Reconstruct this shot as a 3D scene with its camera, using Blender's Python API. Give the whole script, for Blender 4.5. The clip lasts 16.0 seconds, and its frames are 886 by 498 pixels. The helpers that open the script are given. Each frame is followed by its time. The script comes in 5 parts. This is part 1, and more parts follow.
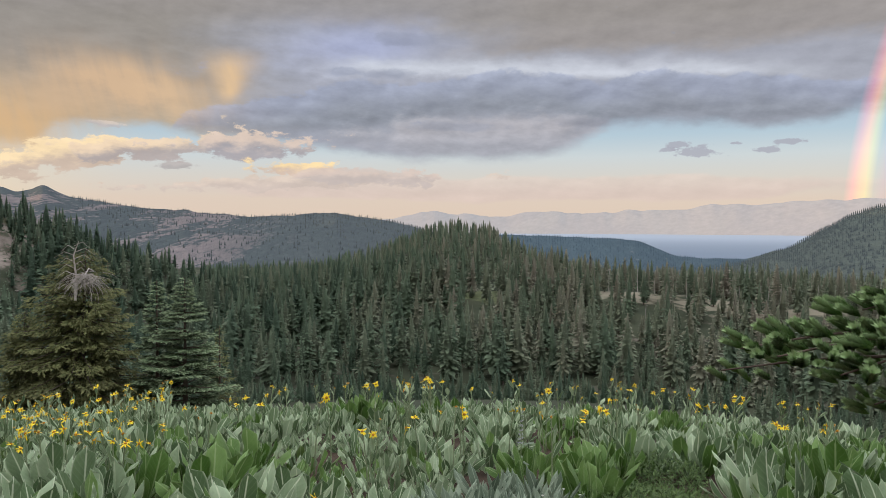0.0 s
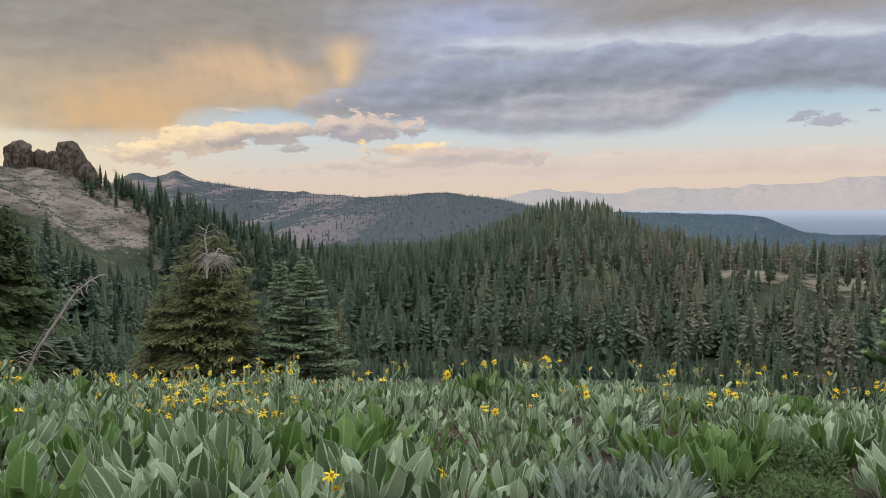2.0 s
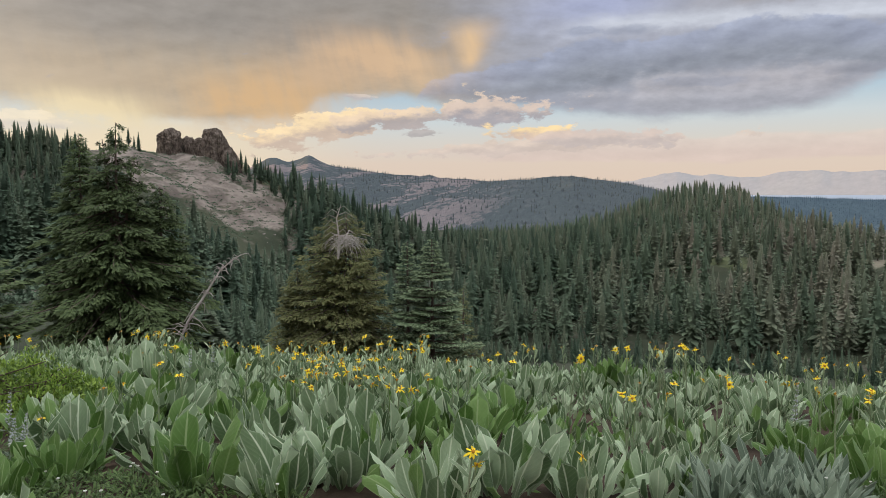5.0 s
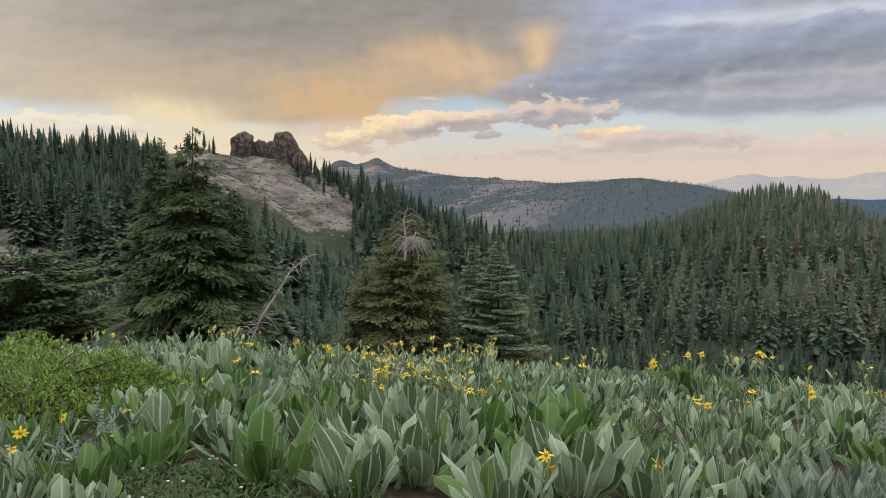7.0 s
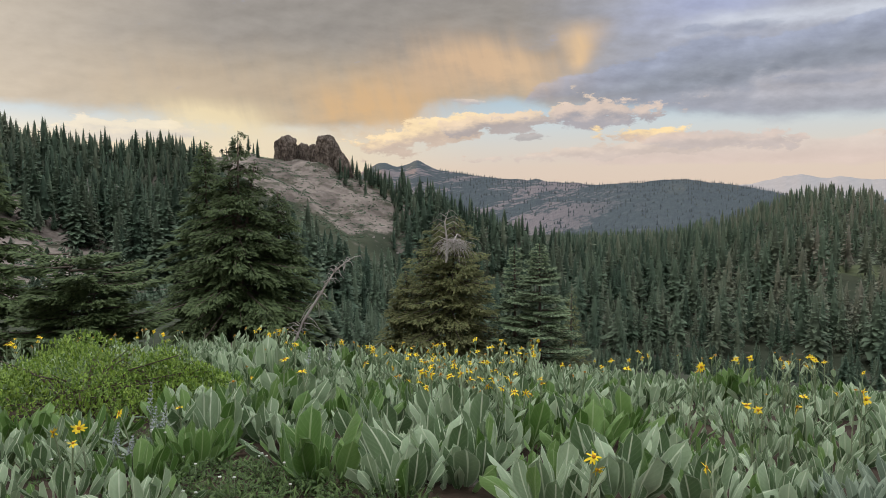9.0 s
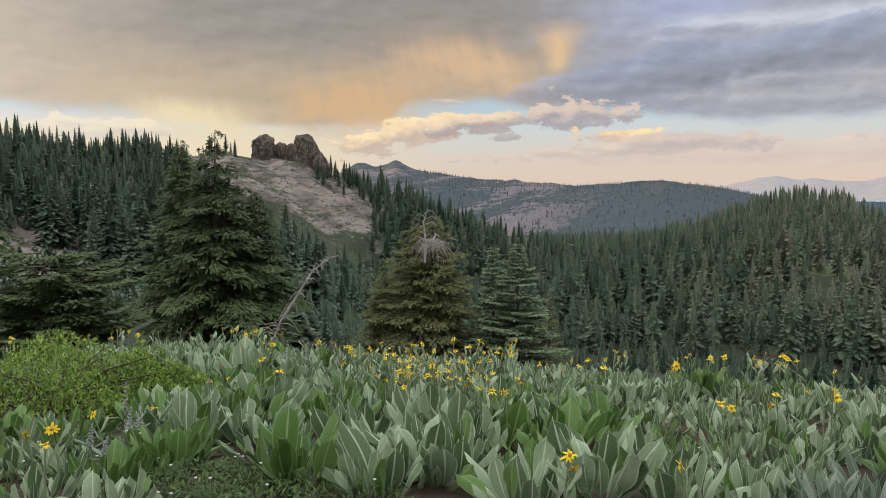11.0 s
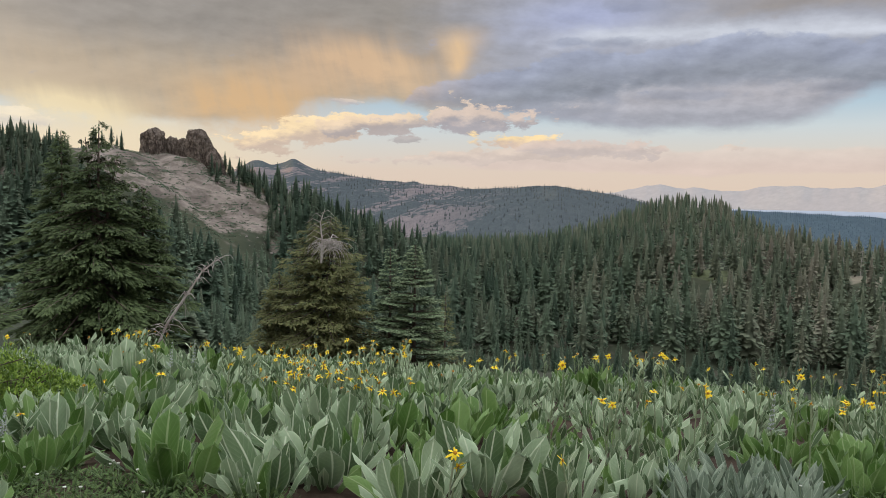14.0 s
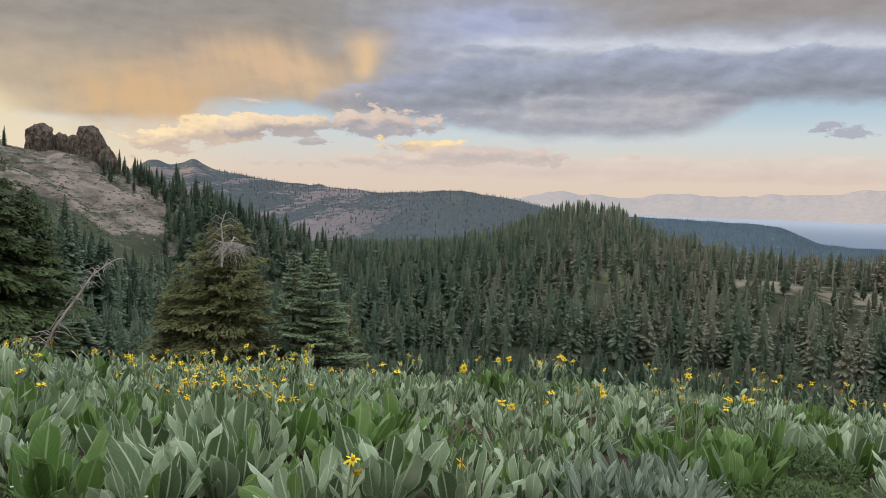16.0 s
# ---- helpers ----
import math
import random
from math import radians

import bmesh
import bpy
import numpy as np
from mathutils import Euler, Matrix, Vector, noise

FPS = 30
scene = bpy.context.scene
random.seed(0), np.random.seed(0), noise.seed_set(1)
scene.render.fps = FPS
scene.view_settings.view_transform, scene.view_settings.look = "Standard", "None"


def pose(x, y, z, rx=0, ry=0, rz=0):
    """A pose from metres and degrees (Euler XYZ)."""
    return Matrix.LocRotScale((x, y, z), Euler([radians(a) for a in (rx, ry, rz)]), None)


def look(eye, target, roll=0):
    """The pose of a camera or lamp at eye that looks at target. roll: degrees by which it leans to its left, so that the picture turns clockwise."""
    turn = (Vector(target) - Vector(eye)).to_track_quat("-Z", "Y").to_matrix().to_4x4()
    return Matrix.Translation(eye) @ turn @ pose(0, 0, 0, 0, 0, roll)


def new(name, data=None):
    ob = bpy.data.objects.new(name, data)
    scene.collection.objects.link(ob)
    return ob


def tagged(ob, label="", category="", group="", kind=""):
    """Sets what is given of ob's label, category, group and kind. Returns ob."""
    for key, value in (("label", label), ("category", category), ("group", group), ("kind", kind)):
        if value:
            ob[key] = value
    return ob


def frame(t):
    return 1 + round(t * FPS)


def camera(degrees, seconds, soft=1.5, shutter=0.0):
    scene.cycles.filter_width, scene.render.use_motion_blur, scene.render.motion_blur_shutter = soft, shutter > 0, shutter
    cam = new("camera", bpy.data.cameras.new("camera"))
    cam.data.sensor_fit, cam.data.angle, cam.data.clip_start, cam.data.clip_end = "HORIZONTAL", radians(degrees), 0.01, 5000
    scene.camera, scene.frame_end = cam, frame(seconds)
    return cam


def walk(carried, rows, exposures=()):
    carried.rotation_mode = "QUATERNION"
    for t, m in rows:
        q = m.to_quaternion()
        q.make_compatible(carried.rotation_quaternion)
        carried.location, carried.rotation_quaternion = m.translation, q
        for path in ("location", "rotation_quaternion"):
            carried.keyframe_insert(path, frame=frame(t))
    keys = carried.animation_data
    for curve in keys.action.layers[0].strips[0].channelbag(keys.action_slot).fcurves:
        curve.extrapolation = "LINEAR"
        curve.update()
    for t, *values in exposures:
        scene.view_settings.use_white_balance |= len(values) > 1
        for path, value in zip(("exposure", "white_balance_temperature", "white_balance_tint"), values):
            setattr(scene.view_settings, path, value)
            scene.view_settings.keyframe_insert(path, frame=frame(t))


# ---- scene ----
cam = camera(61.6, 16.0, soft=0.8)
EYE = 1.45
# seconds, heading (right of north), pitch, clockwise roll, offset east, north, up
PATH = [
    (0, 13.66, -2.01, 0.20, 0.168, -0.019, 0.023), (0.5, 11.66, -2.42, -0.12, 0.159, -0.016, 0.031),
    (1, 9.34, -2.86, -0.38, 0.134, -0.016, 0.030), (1.5, 7.06, -3.27, -0.58, 0.120, -0.012, 0.026),
    (2, 5.07, -3.62, -0.59, 0.109, -0.009, 0.021), (2.5, 3.30, -3.96, -0.55, 0.095, 0.003, 0.014),
    (3, 1.64, -4.24, -0.55, 0.078, 0.009, 0.010), (3.5, 0.00, -4.50, -0.55, 0.064, 0.009, 0.008),
    (4, -1.59, -4.68, -0.57, 0.049, 0.008, 0.005), (5.25, -5.20, -4.78, -0.54, 0.030, 0.007, 0.002),
    (6.5, -8.35, -4.67, -0.53, 0.017, 0.005, 0.000), (7, -9.55, -4.56, -0.54, 0.000, 0.000, -0.000),
    (7.5, -10.72, -4.46, -0.56, -0.010, -0.005, -0.001), (8, -11.70, -4.42, -0.65, -0.017, -0.014, -0.001),
    (9.2, -12.72, -4.36, -0.74, -0.022, -0.023, -0.003),
    (10.5, -11.88, -4.35, -0.71, -0.022, -0.028, -0.004), (11, -11.04, -4.37, -0.51, -0.016, -0.030, -0.004),
    (11.5, -9.99, -4.38, -0.25, -0.014, -0.029, -0.005), (12, -8.84, -4.37, -0.08, -0.009, -0.025, -0.006),
    (12.5, -7.59, -4.33, 0.09, -0.002, -0.025, -0.008), (13, -6.25, -4.31, 0.28, 0.007, -0.024, -0.010),
    (13.5, -4.78, -4.28, 0.56, 0.013, -0.024, -0.011), (14, -3.18, -4.24, 0.83, 0.020, -0.026, -0.011),
    (14.5, -1.36, -4.16, 1.16, 0.028, -0.027, -0.012), (15, 0.44, -4.09, 1.37, 0.036, -0.027, -0.012),
    (15.5, 2.28, -3.95, 1.55, 0.042, -0.023, -0.012), (16, 4.05, -3.79, 1.58, 0.048, -0.016, -0.012),
]


def toward(az, el, d, eye=(0, 0, EYE)):
    """The point at that heading and elevation in degrees, d metres off along the ground."""
    a, e = radians(az), radians(el)
    return Vector((eye[0] + d * math.sin(a), eye[1] + d * math.cos(a), eye[2] + d * math.tan(e)))


rows = []
for t, az, el, roll, ex, ey, ez in PATH:
    eye = Vector((ex, ey, EYE + ez))
    rows.append((t, look(eye, toward(az, el, 100, eye), roll)))
walk(cam, rows, [(0, 0.0), (16, 0.0)])

# ---------------------------------------------------------------- light
SUN_AZ, SUN_EL = -96, 5.2


def srgb(r, g, b):
    """Linear colour of an 8-bit display colour."""
    return tuple((c / 255 / 12.92) if c < 10 else ((c / 255 + 0.055) / 1.055) ** 2.4 for c in (r, g, b)) + (1.0,)


class Nodes:
    """A short way to write node trees."""

    def __init__(self, tree):
        self.tree = tree

    def node(self, kind, **sets):
        n = self.tree.nodes.new(kind)
        for k, v in sets.items():
            if k == "operation":
                n.operation = v
            elif k == "data_type":
                n.data_type = v
            elif k == "blend_type":
                n.blend_type = v
        return n

    def put(self, socket, value):
        if isinstance(value, bpy.types.NodeSocket):
            self.tree.links.new(value, socket)
        else:
            socket.default_value = value

    def math(self, op, a, b=None, c=None, clamp=False):
        n = self.node("ShaderNodeMath", operation=op)
        n.use_clamp = clamp
        for i, v in enumerate((a, b, c)):
            if v is not None:
                self.put(n.inputs[i], v)
        return n.outputs[0]

    def add(self, a, b):
        return self.math("ADD", a, b)

    def sub(self, a, b):
        return self.math("SUBTRACT", a, b)

    def mul(self, a, b):
        return self.math("MULTIPLY", a, b)

    def step(self, x, lo, hi):
        """Smooth step of x from lo to hi; falls where hi is below lo."""
        n = self.node("ShaderNodeMapRange")
        n.interpolation_type = "SMOOTHSTEP"
        self.put(n.inputs[0], x)
        a, b, o, p = (lo, hi, 0.0, 1.0) if hi > lo else (hi, lo, 1.0, 0.0)
        for i, v in ((1, a), (2, b), (3, o), (4, p)):
            n.inputs[i].default_value = v
        return n.outputs[0]

    def mix(self, fac, a, b, blend="MIX"):
        n = self.node("ShaderNodeMix", data_type="RGBA", blend_type=blend)
        self.put(n.inputs[0], fac)
        self.put(n.inputs[6], a)
        self.put(n.inputs[7], b)
        return n.outputs[2]

    def xyz(self, x, y, z=0.0):
        n = self.node("ShaderNodeCombineXYZ")
        for i, v in enumerate((x, y, z)):
            self.put(n.inputs[i], v)
        return n.outputs[0]

    def noise(self, vec, scale, detail=4.0, rough=0.55, distort=0.0):
        n = self.node("ShaderNodeTexNoise")
        if vec is not None:
            self.put(n.inputs["Vector"], vec)
        n.inputs["Scale"].default_value = scale
        n.inputs["Detail"].default_value = detail
        n.inputs["Roughness"].default_value = rough
        n.inputs["Distortion"].default_value = distort
        return n.outputs[0]

    def blob(self, a, e, a0, e0, sa, se, lean=0.0):
        """A soft oval round (a0, e0); lean tips its long axis up by that many degrees per degree."""
        u = self.math("DIVIDE", self.sub(a, a0), sa)
        v = self.sub(e, e0)
        if lean:
            v = self.sub(v, self.mul(self.sub(a, a0), lean))
        v = self.math("DIVIDE", v, se)
        q = self.add(self.mul(u, u), self.mul(v, v))
        return self.math("EXPONENT", self.mul(q, -1.0))


def build_world():
    world = bpy.data.worlds.new("evening_sky")
    world.use_nodes = True
    scene.world = world
    tree = world.node_tree
    k = Nodes(tree)
    coord = k.node("ShaderNodeTexCoord").outputs["Generated"]
    sep = k.node("ShaderNodeSeparateXYZ")
    k.put(sep.inputs[0], coord)
    x, y, z = sep.outputs
    A = k.mul(k.math("ARCTAN2", x, y), 57.296)
    E = k.mul(k.math("ARCSINE", z), 57.296)
    sky = k.node("ShaderNodeTexSky")
    sky.sky_type = "NISHITA"
    sky.sun_disc = False
    sky.sun_elevation, sky.sun_rotation = radians(SUN_EL), radians(SUN_AZ)
    clear = k.mix(1.0, sky.outputs[0], (0.10, 0.10, 0.10, 1), "MULTIPLY")
    # cloud noise, drawn out sideways: large, middle, fine, and the relief that side light gives it
    nL = k.sub(k.noise(k.xyz(k.mul(A, 0.10), k.mul(E, 0.27), 0.3), 1.0, 6.0, 0.55), 0.5)
    nM = k.sub(k.noise(k.xyz(k.mul(A, 0.30), k.mul(E, 0.68), 3.1), 1.0, 8.0, 0.58), 0.5)
    nF = k.sub(k.noise(k.xyz(k.mul(A, 0.95), k.mul(E, 1.7), 5.5), 1.0, 6.0, 0.60), 0.5)
    nS = k.sub(k.noise(k.xyz(k.add(k.mul(A, 0.30), -0.16), k.add(k.mul(E, 0.68), 0.30), 3.1), 1.0, 8.0, 0.58), 0.5)
    nV = k.sub(k.noise(k.xyz(k.add(k.mul(A, 0.75), k.mul(E, 0.20)), k.mul(E, 0.12), 9.2), 1.0, 5.0, 0.55), 0.5)
    relief = k.sub(nM, nS)
    ruffle = k.add(k.mul(nL, 1.6), k.add(k.mul(nM, 1.5), k.mul(nF, 0.55)))
    A2 = k.add(A, k.add(k.mul(nL, 9.0), k.mul(nM, 4.0)))
    E2 = k.add(E, ruffle)

    def ramp_of(value, stops):
        r = k.node("ShaderNodeValToRGB")
        k.put(r.inputs[0], value)
        el = r.color_ramp.elements
        while len(el) < len(stops):
            el.new(0.5)
        for e, (p, c) in zip(el, stops):
            e.position, e.color = p, c
        return r.outputs[0]

    def along(points):
        """An elevation that changes with the heading."""
        at = k.math("DIVIDE", k.add(A, 46.0), 92.0, clamp=True)
        return k.mul(ramp_of(at, [((a + 46.0) / 92.0, (e / 20, e / 20, e / 20, 1)) for a, e in points]), 20.0)

    def lit(c, amount):
        n = k.node("ShaderNodeVectorMath", operation="SCALE")
        k.put(n.inputs[0], c)
        k.put(n.inputs["Scale"], k.add(1.0, k.mul(relief, amount)))
        return n.outputs[0]

    # clear air, cream at the horizon, pale blue above
    col = ramp_of(k.math("DIVIDE", E, 20.0, clamp=True), [(p, srgb(*c)) for p, c in (
        (0.0, (232, 211, 193)), (0.09, (230, 212, 197)), (0.17, (222, 217, 210)), (0.25, (211, 220, 224)), (0.33, (186, 208, 223)), (0.45, (165, 186, 210)), (1.0, (140, 160, 190)))])
    col = k.mix(0.10, col, clear)
    west = k.step(A, -8.0, -26.0)
    col = k.mix(k.mul(west, k.mul(0.8, k.step(k.add(E, k.mul(nL, 2.0)), 6.2, 3.4))), col, srgb(238, 220, 186))
    # long low banks near the horizon
    low = k.mul(k.step(k.add(k.add(k.mul(nL, 0.9), k.mul(nM, 0.5)), k.blob(A, E, 20, 2.6, 30, 1.1)), 0.38, 0.62), k.step(A, -9.0, 1.0))
    col = k.mix(k.mul(low, 0.7), col, lit(k.mix(k.step(k.add(E, nM), 2.2, 3.6), srgb(219, 199, 190), srgb(226, 209, 198)), 0.35))
    # the deck and its ragged lower edge
    edge = along(((-46, 6.4), (-38, 6.0), (-31, 5.8), (-26, 5.2), (-20, 4.9), (-15.5, 5.2), (-13.6, 6.7), (-8, 7.0), (-4.5, 6.2), (1, 6.1), (6, 5.5), (10, 4.9), (17, 4.8), (21, 5.2), (24, 6.0), (26.5, 7.2), (29.5, 7.4), (33, 7.3), (36.5, 6.7), (39.5, 7.1), (42, 7.6), (46, 7.6)))
    mask = k.step(k.add(k.sub(E, edge), k.mul(ruffle, 0.85)), -0.55, 0.60)
    left = k.mix(k.step(k.add(E, k.mul(nL, 4.0)), 6.0, 12.0), srgb(186, 172, 152), srgb(151, 146, 141))
    left = k.mix(k.mul(k.step(A2, -28, -42), 0.6), left, srgb(188, 178, 164))
    deck = k.mix(k.step(A2, -7.0, 3.0), left, srgb(165, 168, 180))
    deck = k.mix(k.mul(k.step(E2, 11.9, 13.3), k.step(A2, 13, 22)), deck, srgb(156, 151, 150))
    deck = k.mix(k.mul(k.step(E2, 13.6, 15.4), 0.8), deck, srgb(152, 147, 144))
    deck = k.mix(k.mul(k.blob(A2, E2, 7.5, 13.0, 5.5, 1.7), 0.85), deck, srgb(170, 178, 210))
    gap = k.sub(E2, along(((-46, 12), (0, 11.6), (5, 11.5), (14, 11.9), (20, 11.5), (27, 11.0), (32, 11.2), (40, 10.2), (46, 10.0))))
    gap = k.mul(k.math("EXPONENT", k.mul(k.mul(gap, gap), -2.2)), k.mul(k.step(A2, 2.0, 9.0), k.step(A2, 42, 32)))
    deck = k.mix(k.mul(gap, 0.85), deck, srgb(208, 213, 224))
    # blue-grey bank through the middle
    top = along(((-46, 4), (-8, 5.5), (-5, 8.2), (-1, 8.9), (3, 9.8), (7, 10.8), (11, 10.5), (14, 11.0), (18.5, 11.6), (22, 11.2), (26, 10.6), (30, 11.1), (34, 10.6), (38, 10.5), (41, 9.7), (46, 9.3)))
    foot = along(((-46, 7), (-5, 6.4), (4, 6.8), (9, 6.9), (13, 7.9), (22, 8.1), (25, 7.5), (28, 7.0), (46, 6.9)))
    crisp = k.add(k.mul(nM, 1.7), k.mul(nF, 0.9))
    body = k.mul(k.step(k.add(k.sub(top, E), crisp), -0.10, 0.30), k.step(k.add(k.sub(E, foot), crisp), -0.9, 0.9))
    hue = k.mix(k.step(k.add(k.sub(top, E), k.mul(nM, 2.5)), 0.0, 2.6), srgb(160, 168, 190), srgb(140, 146, 158))
    deck = k.mix(k.mul(body, 0.80), deck, lit(hue, 0.5))
    # paler, pinkish layer under it
    body = k.mul(k.step(k.add(k.blob(A, E, 17, 6.3, 10.5, 1.9), k.mul(crisp, 0.55)), 0.22, 0.70), 0.62)
    hue = k.mix(k.step(k.add(E, k.mul(nM, 2.0)), 5.6, 7.6), srgb(172, 173, 181), srgb(190, 186, 190))
    deck = k.mix(body, deck, lit(hue, 0.4))
    for a0, e0, sa, se, c in ((9.5, 11.2, 2.2, 0.45, (142, 149, 168)), (6.2, 11.3, 1.6, 0.35, (146, 154, 176)), (15, 7.3, 3.6, 0.5, (146, 152, 168)), (25.4, 7.5, 2.6, 0.38, (146, 149, 162)), (10.5, 13.7, 3.0, 0.6, (146, 152, 172))):
        deck = k.mix(k.mul(k.step(k.add(k.blob(A, E, a0, e0, sa, se), crisp), 0.28, 0.75), 0.5), deck, srgb(*c))
    col = k.mix(mask, col, lit(deck, 0.50))
    # rain shafts lit by the sun: streaked curtains
    curtain = k.add(k.mul(nV, 1.5), k.mul(nM, 0.9))
    for a0, e0, sa, se, f, c, lean in (
            (-18, 6.9, 5.5, 1.9, 0.85, (219, 180, 132), 0.05), (-13, 8.6, 5.0, 1.7, 0.55, (208, 178, 146), 0.10), (-9.5, 9.7, 5.0, 1.7, 0.85, (216, 184, 150), -0.12),
            (-6.6, 9.3, 1.9, 1.3, 0.6, (222, 190, 154), -0.35), (-30, 8.0, 9, 2.4, 0.5, (196, 176, 150), 0.0), (-29.5, 5.6, 4.2, 1.1, 0.85, (238, 220, 180), -0.12), (-16.5, 5.2, 2.6, 0.9, 0.55, (226, 188, 140), 0.0)):
        m = k.blob(k.add(A, k.mul(nM, 3.0)), k.add(E, k.mul(nM, 1.6)), a0, e0, sa, se, lean)
        col = k.mix(k.mul(k.math("MINIMUM", k.mul(m, k.math("MAXIMUM", k.add(1.0, k.mul(curtain, 1.5)), 0.0)), 1.0), f), col, srgb(*c))
    # the tapering tongue
    wide = k.math("MAXIMUM", k.add(0.45, k.mul(k.sub(E, 8.6), 0.34)), 0.10)
    u = k.math("DIVIDE", k.add(k.add(A, 2.3), k.add(k.mul(k.sub(E, 10.0), -0.10), k.mul(nM, 0.9))), wide)
    tongue = k.mul(k.math("EXPONENT", k.mul(k.mul(u, u), -0.9)), k.mul(k.step(E, 8.4, 9.6), k.step(E, 13.0, 11.0)))
    col = k.mix(k.mul(tongue, k.add(0.82, k.mul(nV, 0.8))), col, srgb(230, 196, 154))
    # heaps of cloud under the deck: bright crowns, grey undersides
    for a0, e0, sa, se, lean, c, under, f in (
            (3.0, 3.1, 8.5, 0.55, 0.03, (222, 205, 191), (208, 193, 184), 0.85), (-12.8, 4.5, 5.4, 1.05, 0.16, (250, 224, 182), (208, 188, 172), 0.97),
            (-6.8, 5.3, 5.0, 0.75, 0.11, (236, 212, 184), (182, 172, 170), 0.95), (-6.0, 4.05, 1.6, 0.25, 0.0, (186, 178, 176), (176, 170, 170), 0.8),
            (-0.6, 5.55, 5.2, 0.72, -0.02, (220, 201, 188), (172, 167, 172), 0.95), (2.0, 4.05, 2.7, 0.50, 0.05, (253, 224, 172), (214, 192, 176), 0.97),
            (7.5, 3.5, 4.5, 0.5, 0.0, (214, 197, 188), (200, 188, 184), 0.8), (-11.0, 6.85, 1.8, 0.22, -0.1, (220, 206, 196), (190, 184, 186), 0.7),
            (-36, 4.6, 4.0, 0.7, 0.0, (240, 226, 200), (214, 206, 196), 0.7)):
        v = k.sub(k.sub(E, e0), k.mul(k.sub(A, a0), lean))
        body = k.step(k.add(k.blob(A, E, a0, e0, sa * 1.15, se * 1.3, lean), k.mul(crisp, 1.35)), 0.38, 0.62)
        body = k.mul(body, k.step(k.blob(A, E, a0, e0, sa * 1.6, se * 1.9, lean), 0.04, 0.30))
        hue = k.mix(k.step(k.add(k.math("DIVIDE", v, se), k.add(k.mul(relief, 3.0), k.mul(nF, 1.2))), -0.55, 0.75), srgb(*under), srgb(*c))
        col = k.mix(k.mul(body, f), col, lit(hue, 0.45))
    for a0, e0, sa, se in ((32.3, 5.15, 1.7, 0.42), (31.1, 5.75, 0.8, 0.20), (30.3, 5.4, 0.7, 0.2), (34.9, 5.75, 0.55, 0.13), (36.9, 5.25, 1.0, 0.22), (38.7, 5.75, 1.1, 0.22)):
        body = k.step(k.add(k.blob(A, E, a0, e0, sa, se), k.add(k.mul(nM, 1.3), k.mul(nF, 2.4))), 0.36, 0.70)
        body = k.mul(body, k.step(k.blob(A, E, a0, e0, sa * 1.2, se * 1.3), 0.12, 0.4))
        col = k.mix(k.mul(body, 0.8), col, srgb(170, 171, 183))
    # rainbow, opposite the sun
    anti = Vector((math.sin(radians(SUN_AZ + 180)), math.cos(radians(SUN_AZ + 180)), -0.03)).normalized()
    dot = k.add(k.add(k.mul(x, anti.x), k.mul(y, anti.y)), k.mul(z, anti.z))
    ang = k.mul(k.math("ARCCOSINE", dot), 57.296)
    bow = k.node("ShaderNodeValToRGB")
    k.put(bow.inputs[0], k.math("DIVIDE", k.sub(ang, 39.45), 2.8, clamp=True))
    el = bow.color_ramp.elements
    stops = [(0.0, (0, 0, 0)), (0.20, (0.02, 0.0, 0.06)), (0.38, (0.0, 0.05, 0.05)), (0.54, (0.24, 0.22, 0.0)), (0.68, (0.48, 0.15, 0.0)), (0.82, (0.30, 0.02, 0.02)), (1.0, (0, 0, 0))]
    while len(el) < len(stops):
        el.new(0.5)
    for e, (p, c) in zip(el, stops):
        e.position, e.color = p, (*c, 1)
    col = k.mix(k.mul(k.step(E, 30, 8), k.step(A, 90, 70)), col, bow.outputs[0], "ADD")
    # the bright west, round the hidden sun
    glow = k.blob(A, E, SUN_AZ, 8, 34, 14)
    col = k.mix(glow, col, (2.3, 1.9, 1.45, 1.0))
    # sky overhead, out of view: evened to grey and brightened to light the land
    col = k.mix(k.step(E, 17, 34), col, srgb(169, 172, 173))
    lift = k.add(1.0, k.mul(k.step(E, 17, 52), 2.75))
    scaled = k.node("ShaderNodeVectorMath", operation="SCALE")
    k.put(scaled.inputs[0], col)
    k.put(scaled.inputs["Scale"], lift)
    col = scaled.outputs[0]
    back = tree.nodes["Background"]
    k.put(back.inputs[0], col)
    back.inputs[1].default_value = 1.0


build_world()
sun_data = bpy.data.lights.new("sun", "SUN")
sun_data.energy, sun_data.angle, sun_data.color = 5.0, radians(0.8), (1.0, 0.62, 0.30)
sun = new("sun", sun_data)
sun.matrix_world = look(toward(SUN_AZ, SUN_EL, 100, (0, 0, 0)), (0, 0, 0))


# ---------------------------------------------------------------- materials
def shaded(name, rough=0.8, metal=0.0):
    m = bpy.data.materials.new(name)
    m.use_nodes = True
    k = Nodes(m.node_tree)
    b = m.node_tree.nodes["Principled BSDF"]
    b.inputs["Roughness"].default_value, b.inputs["Metallic"].default_value = rough, metal
    b.inputs["Specular IOR Level"].default_value = 0.3
    return m, k, b


def bump(k, b, height, strength, distance):
    n = k.node("ShaderNodeBump")
    n.inputs["Strength"].default_value, n.inputs["Distance"].default_value = strength, distance
    k.put(n.inputs["Height"], height)
    k.put(b.inputs["Normal"], n.outputs[0])


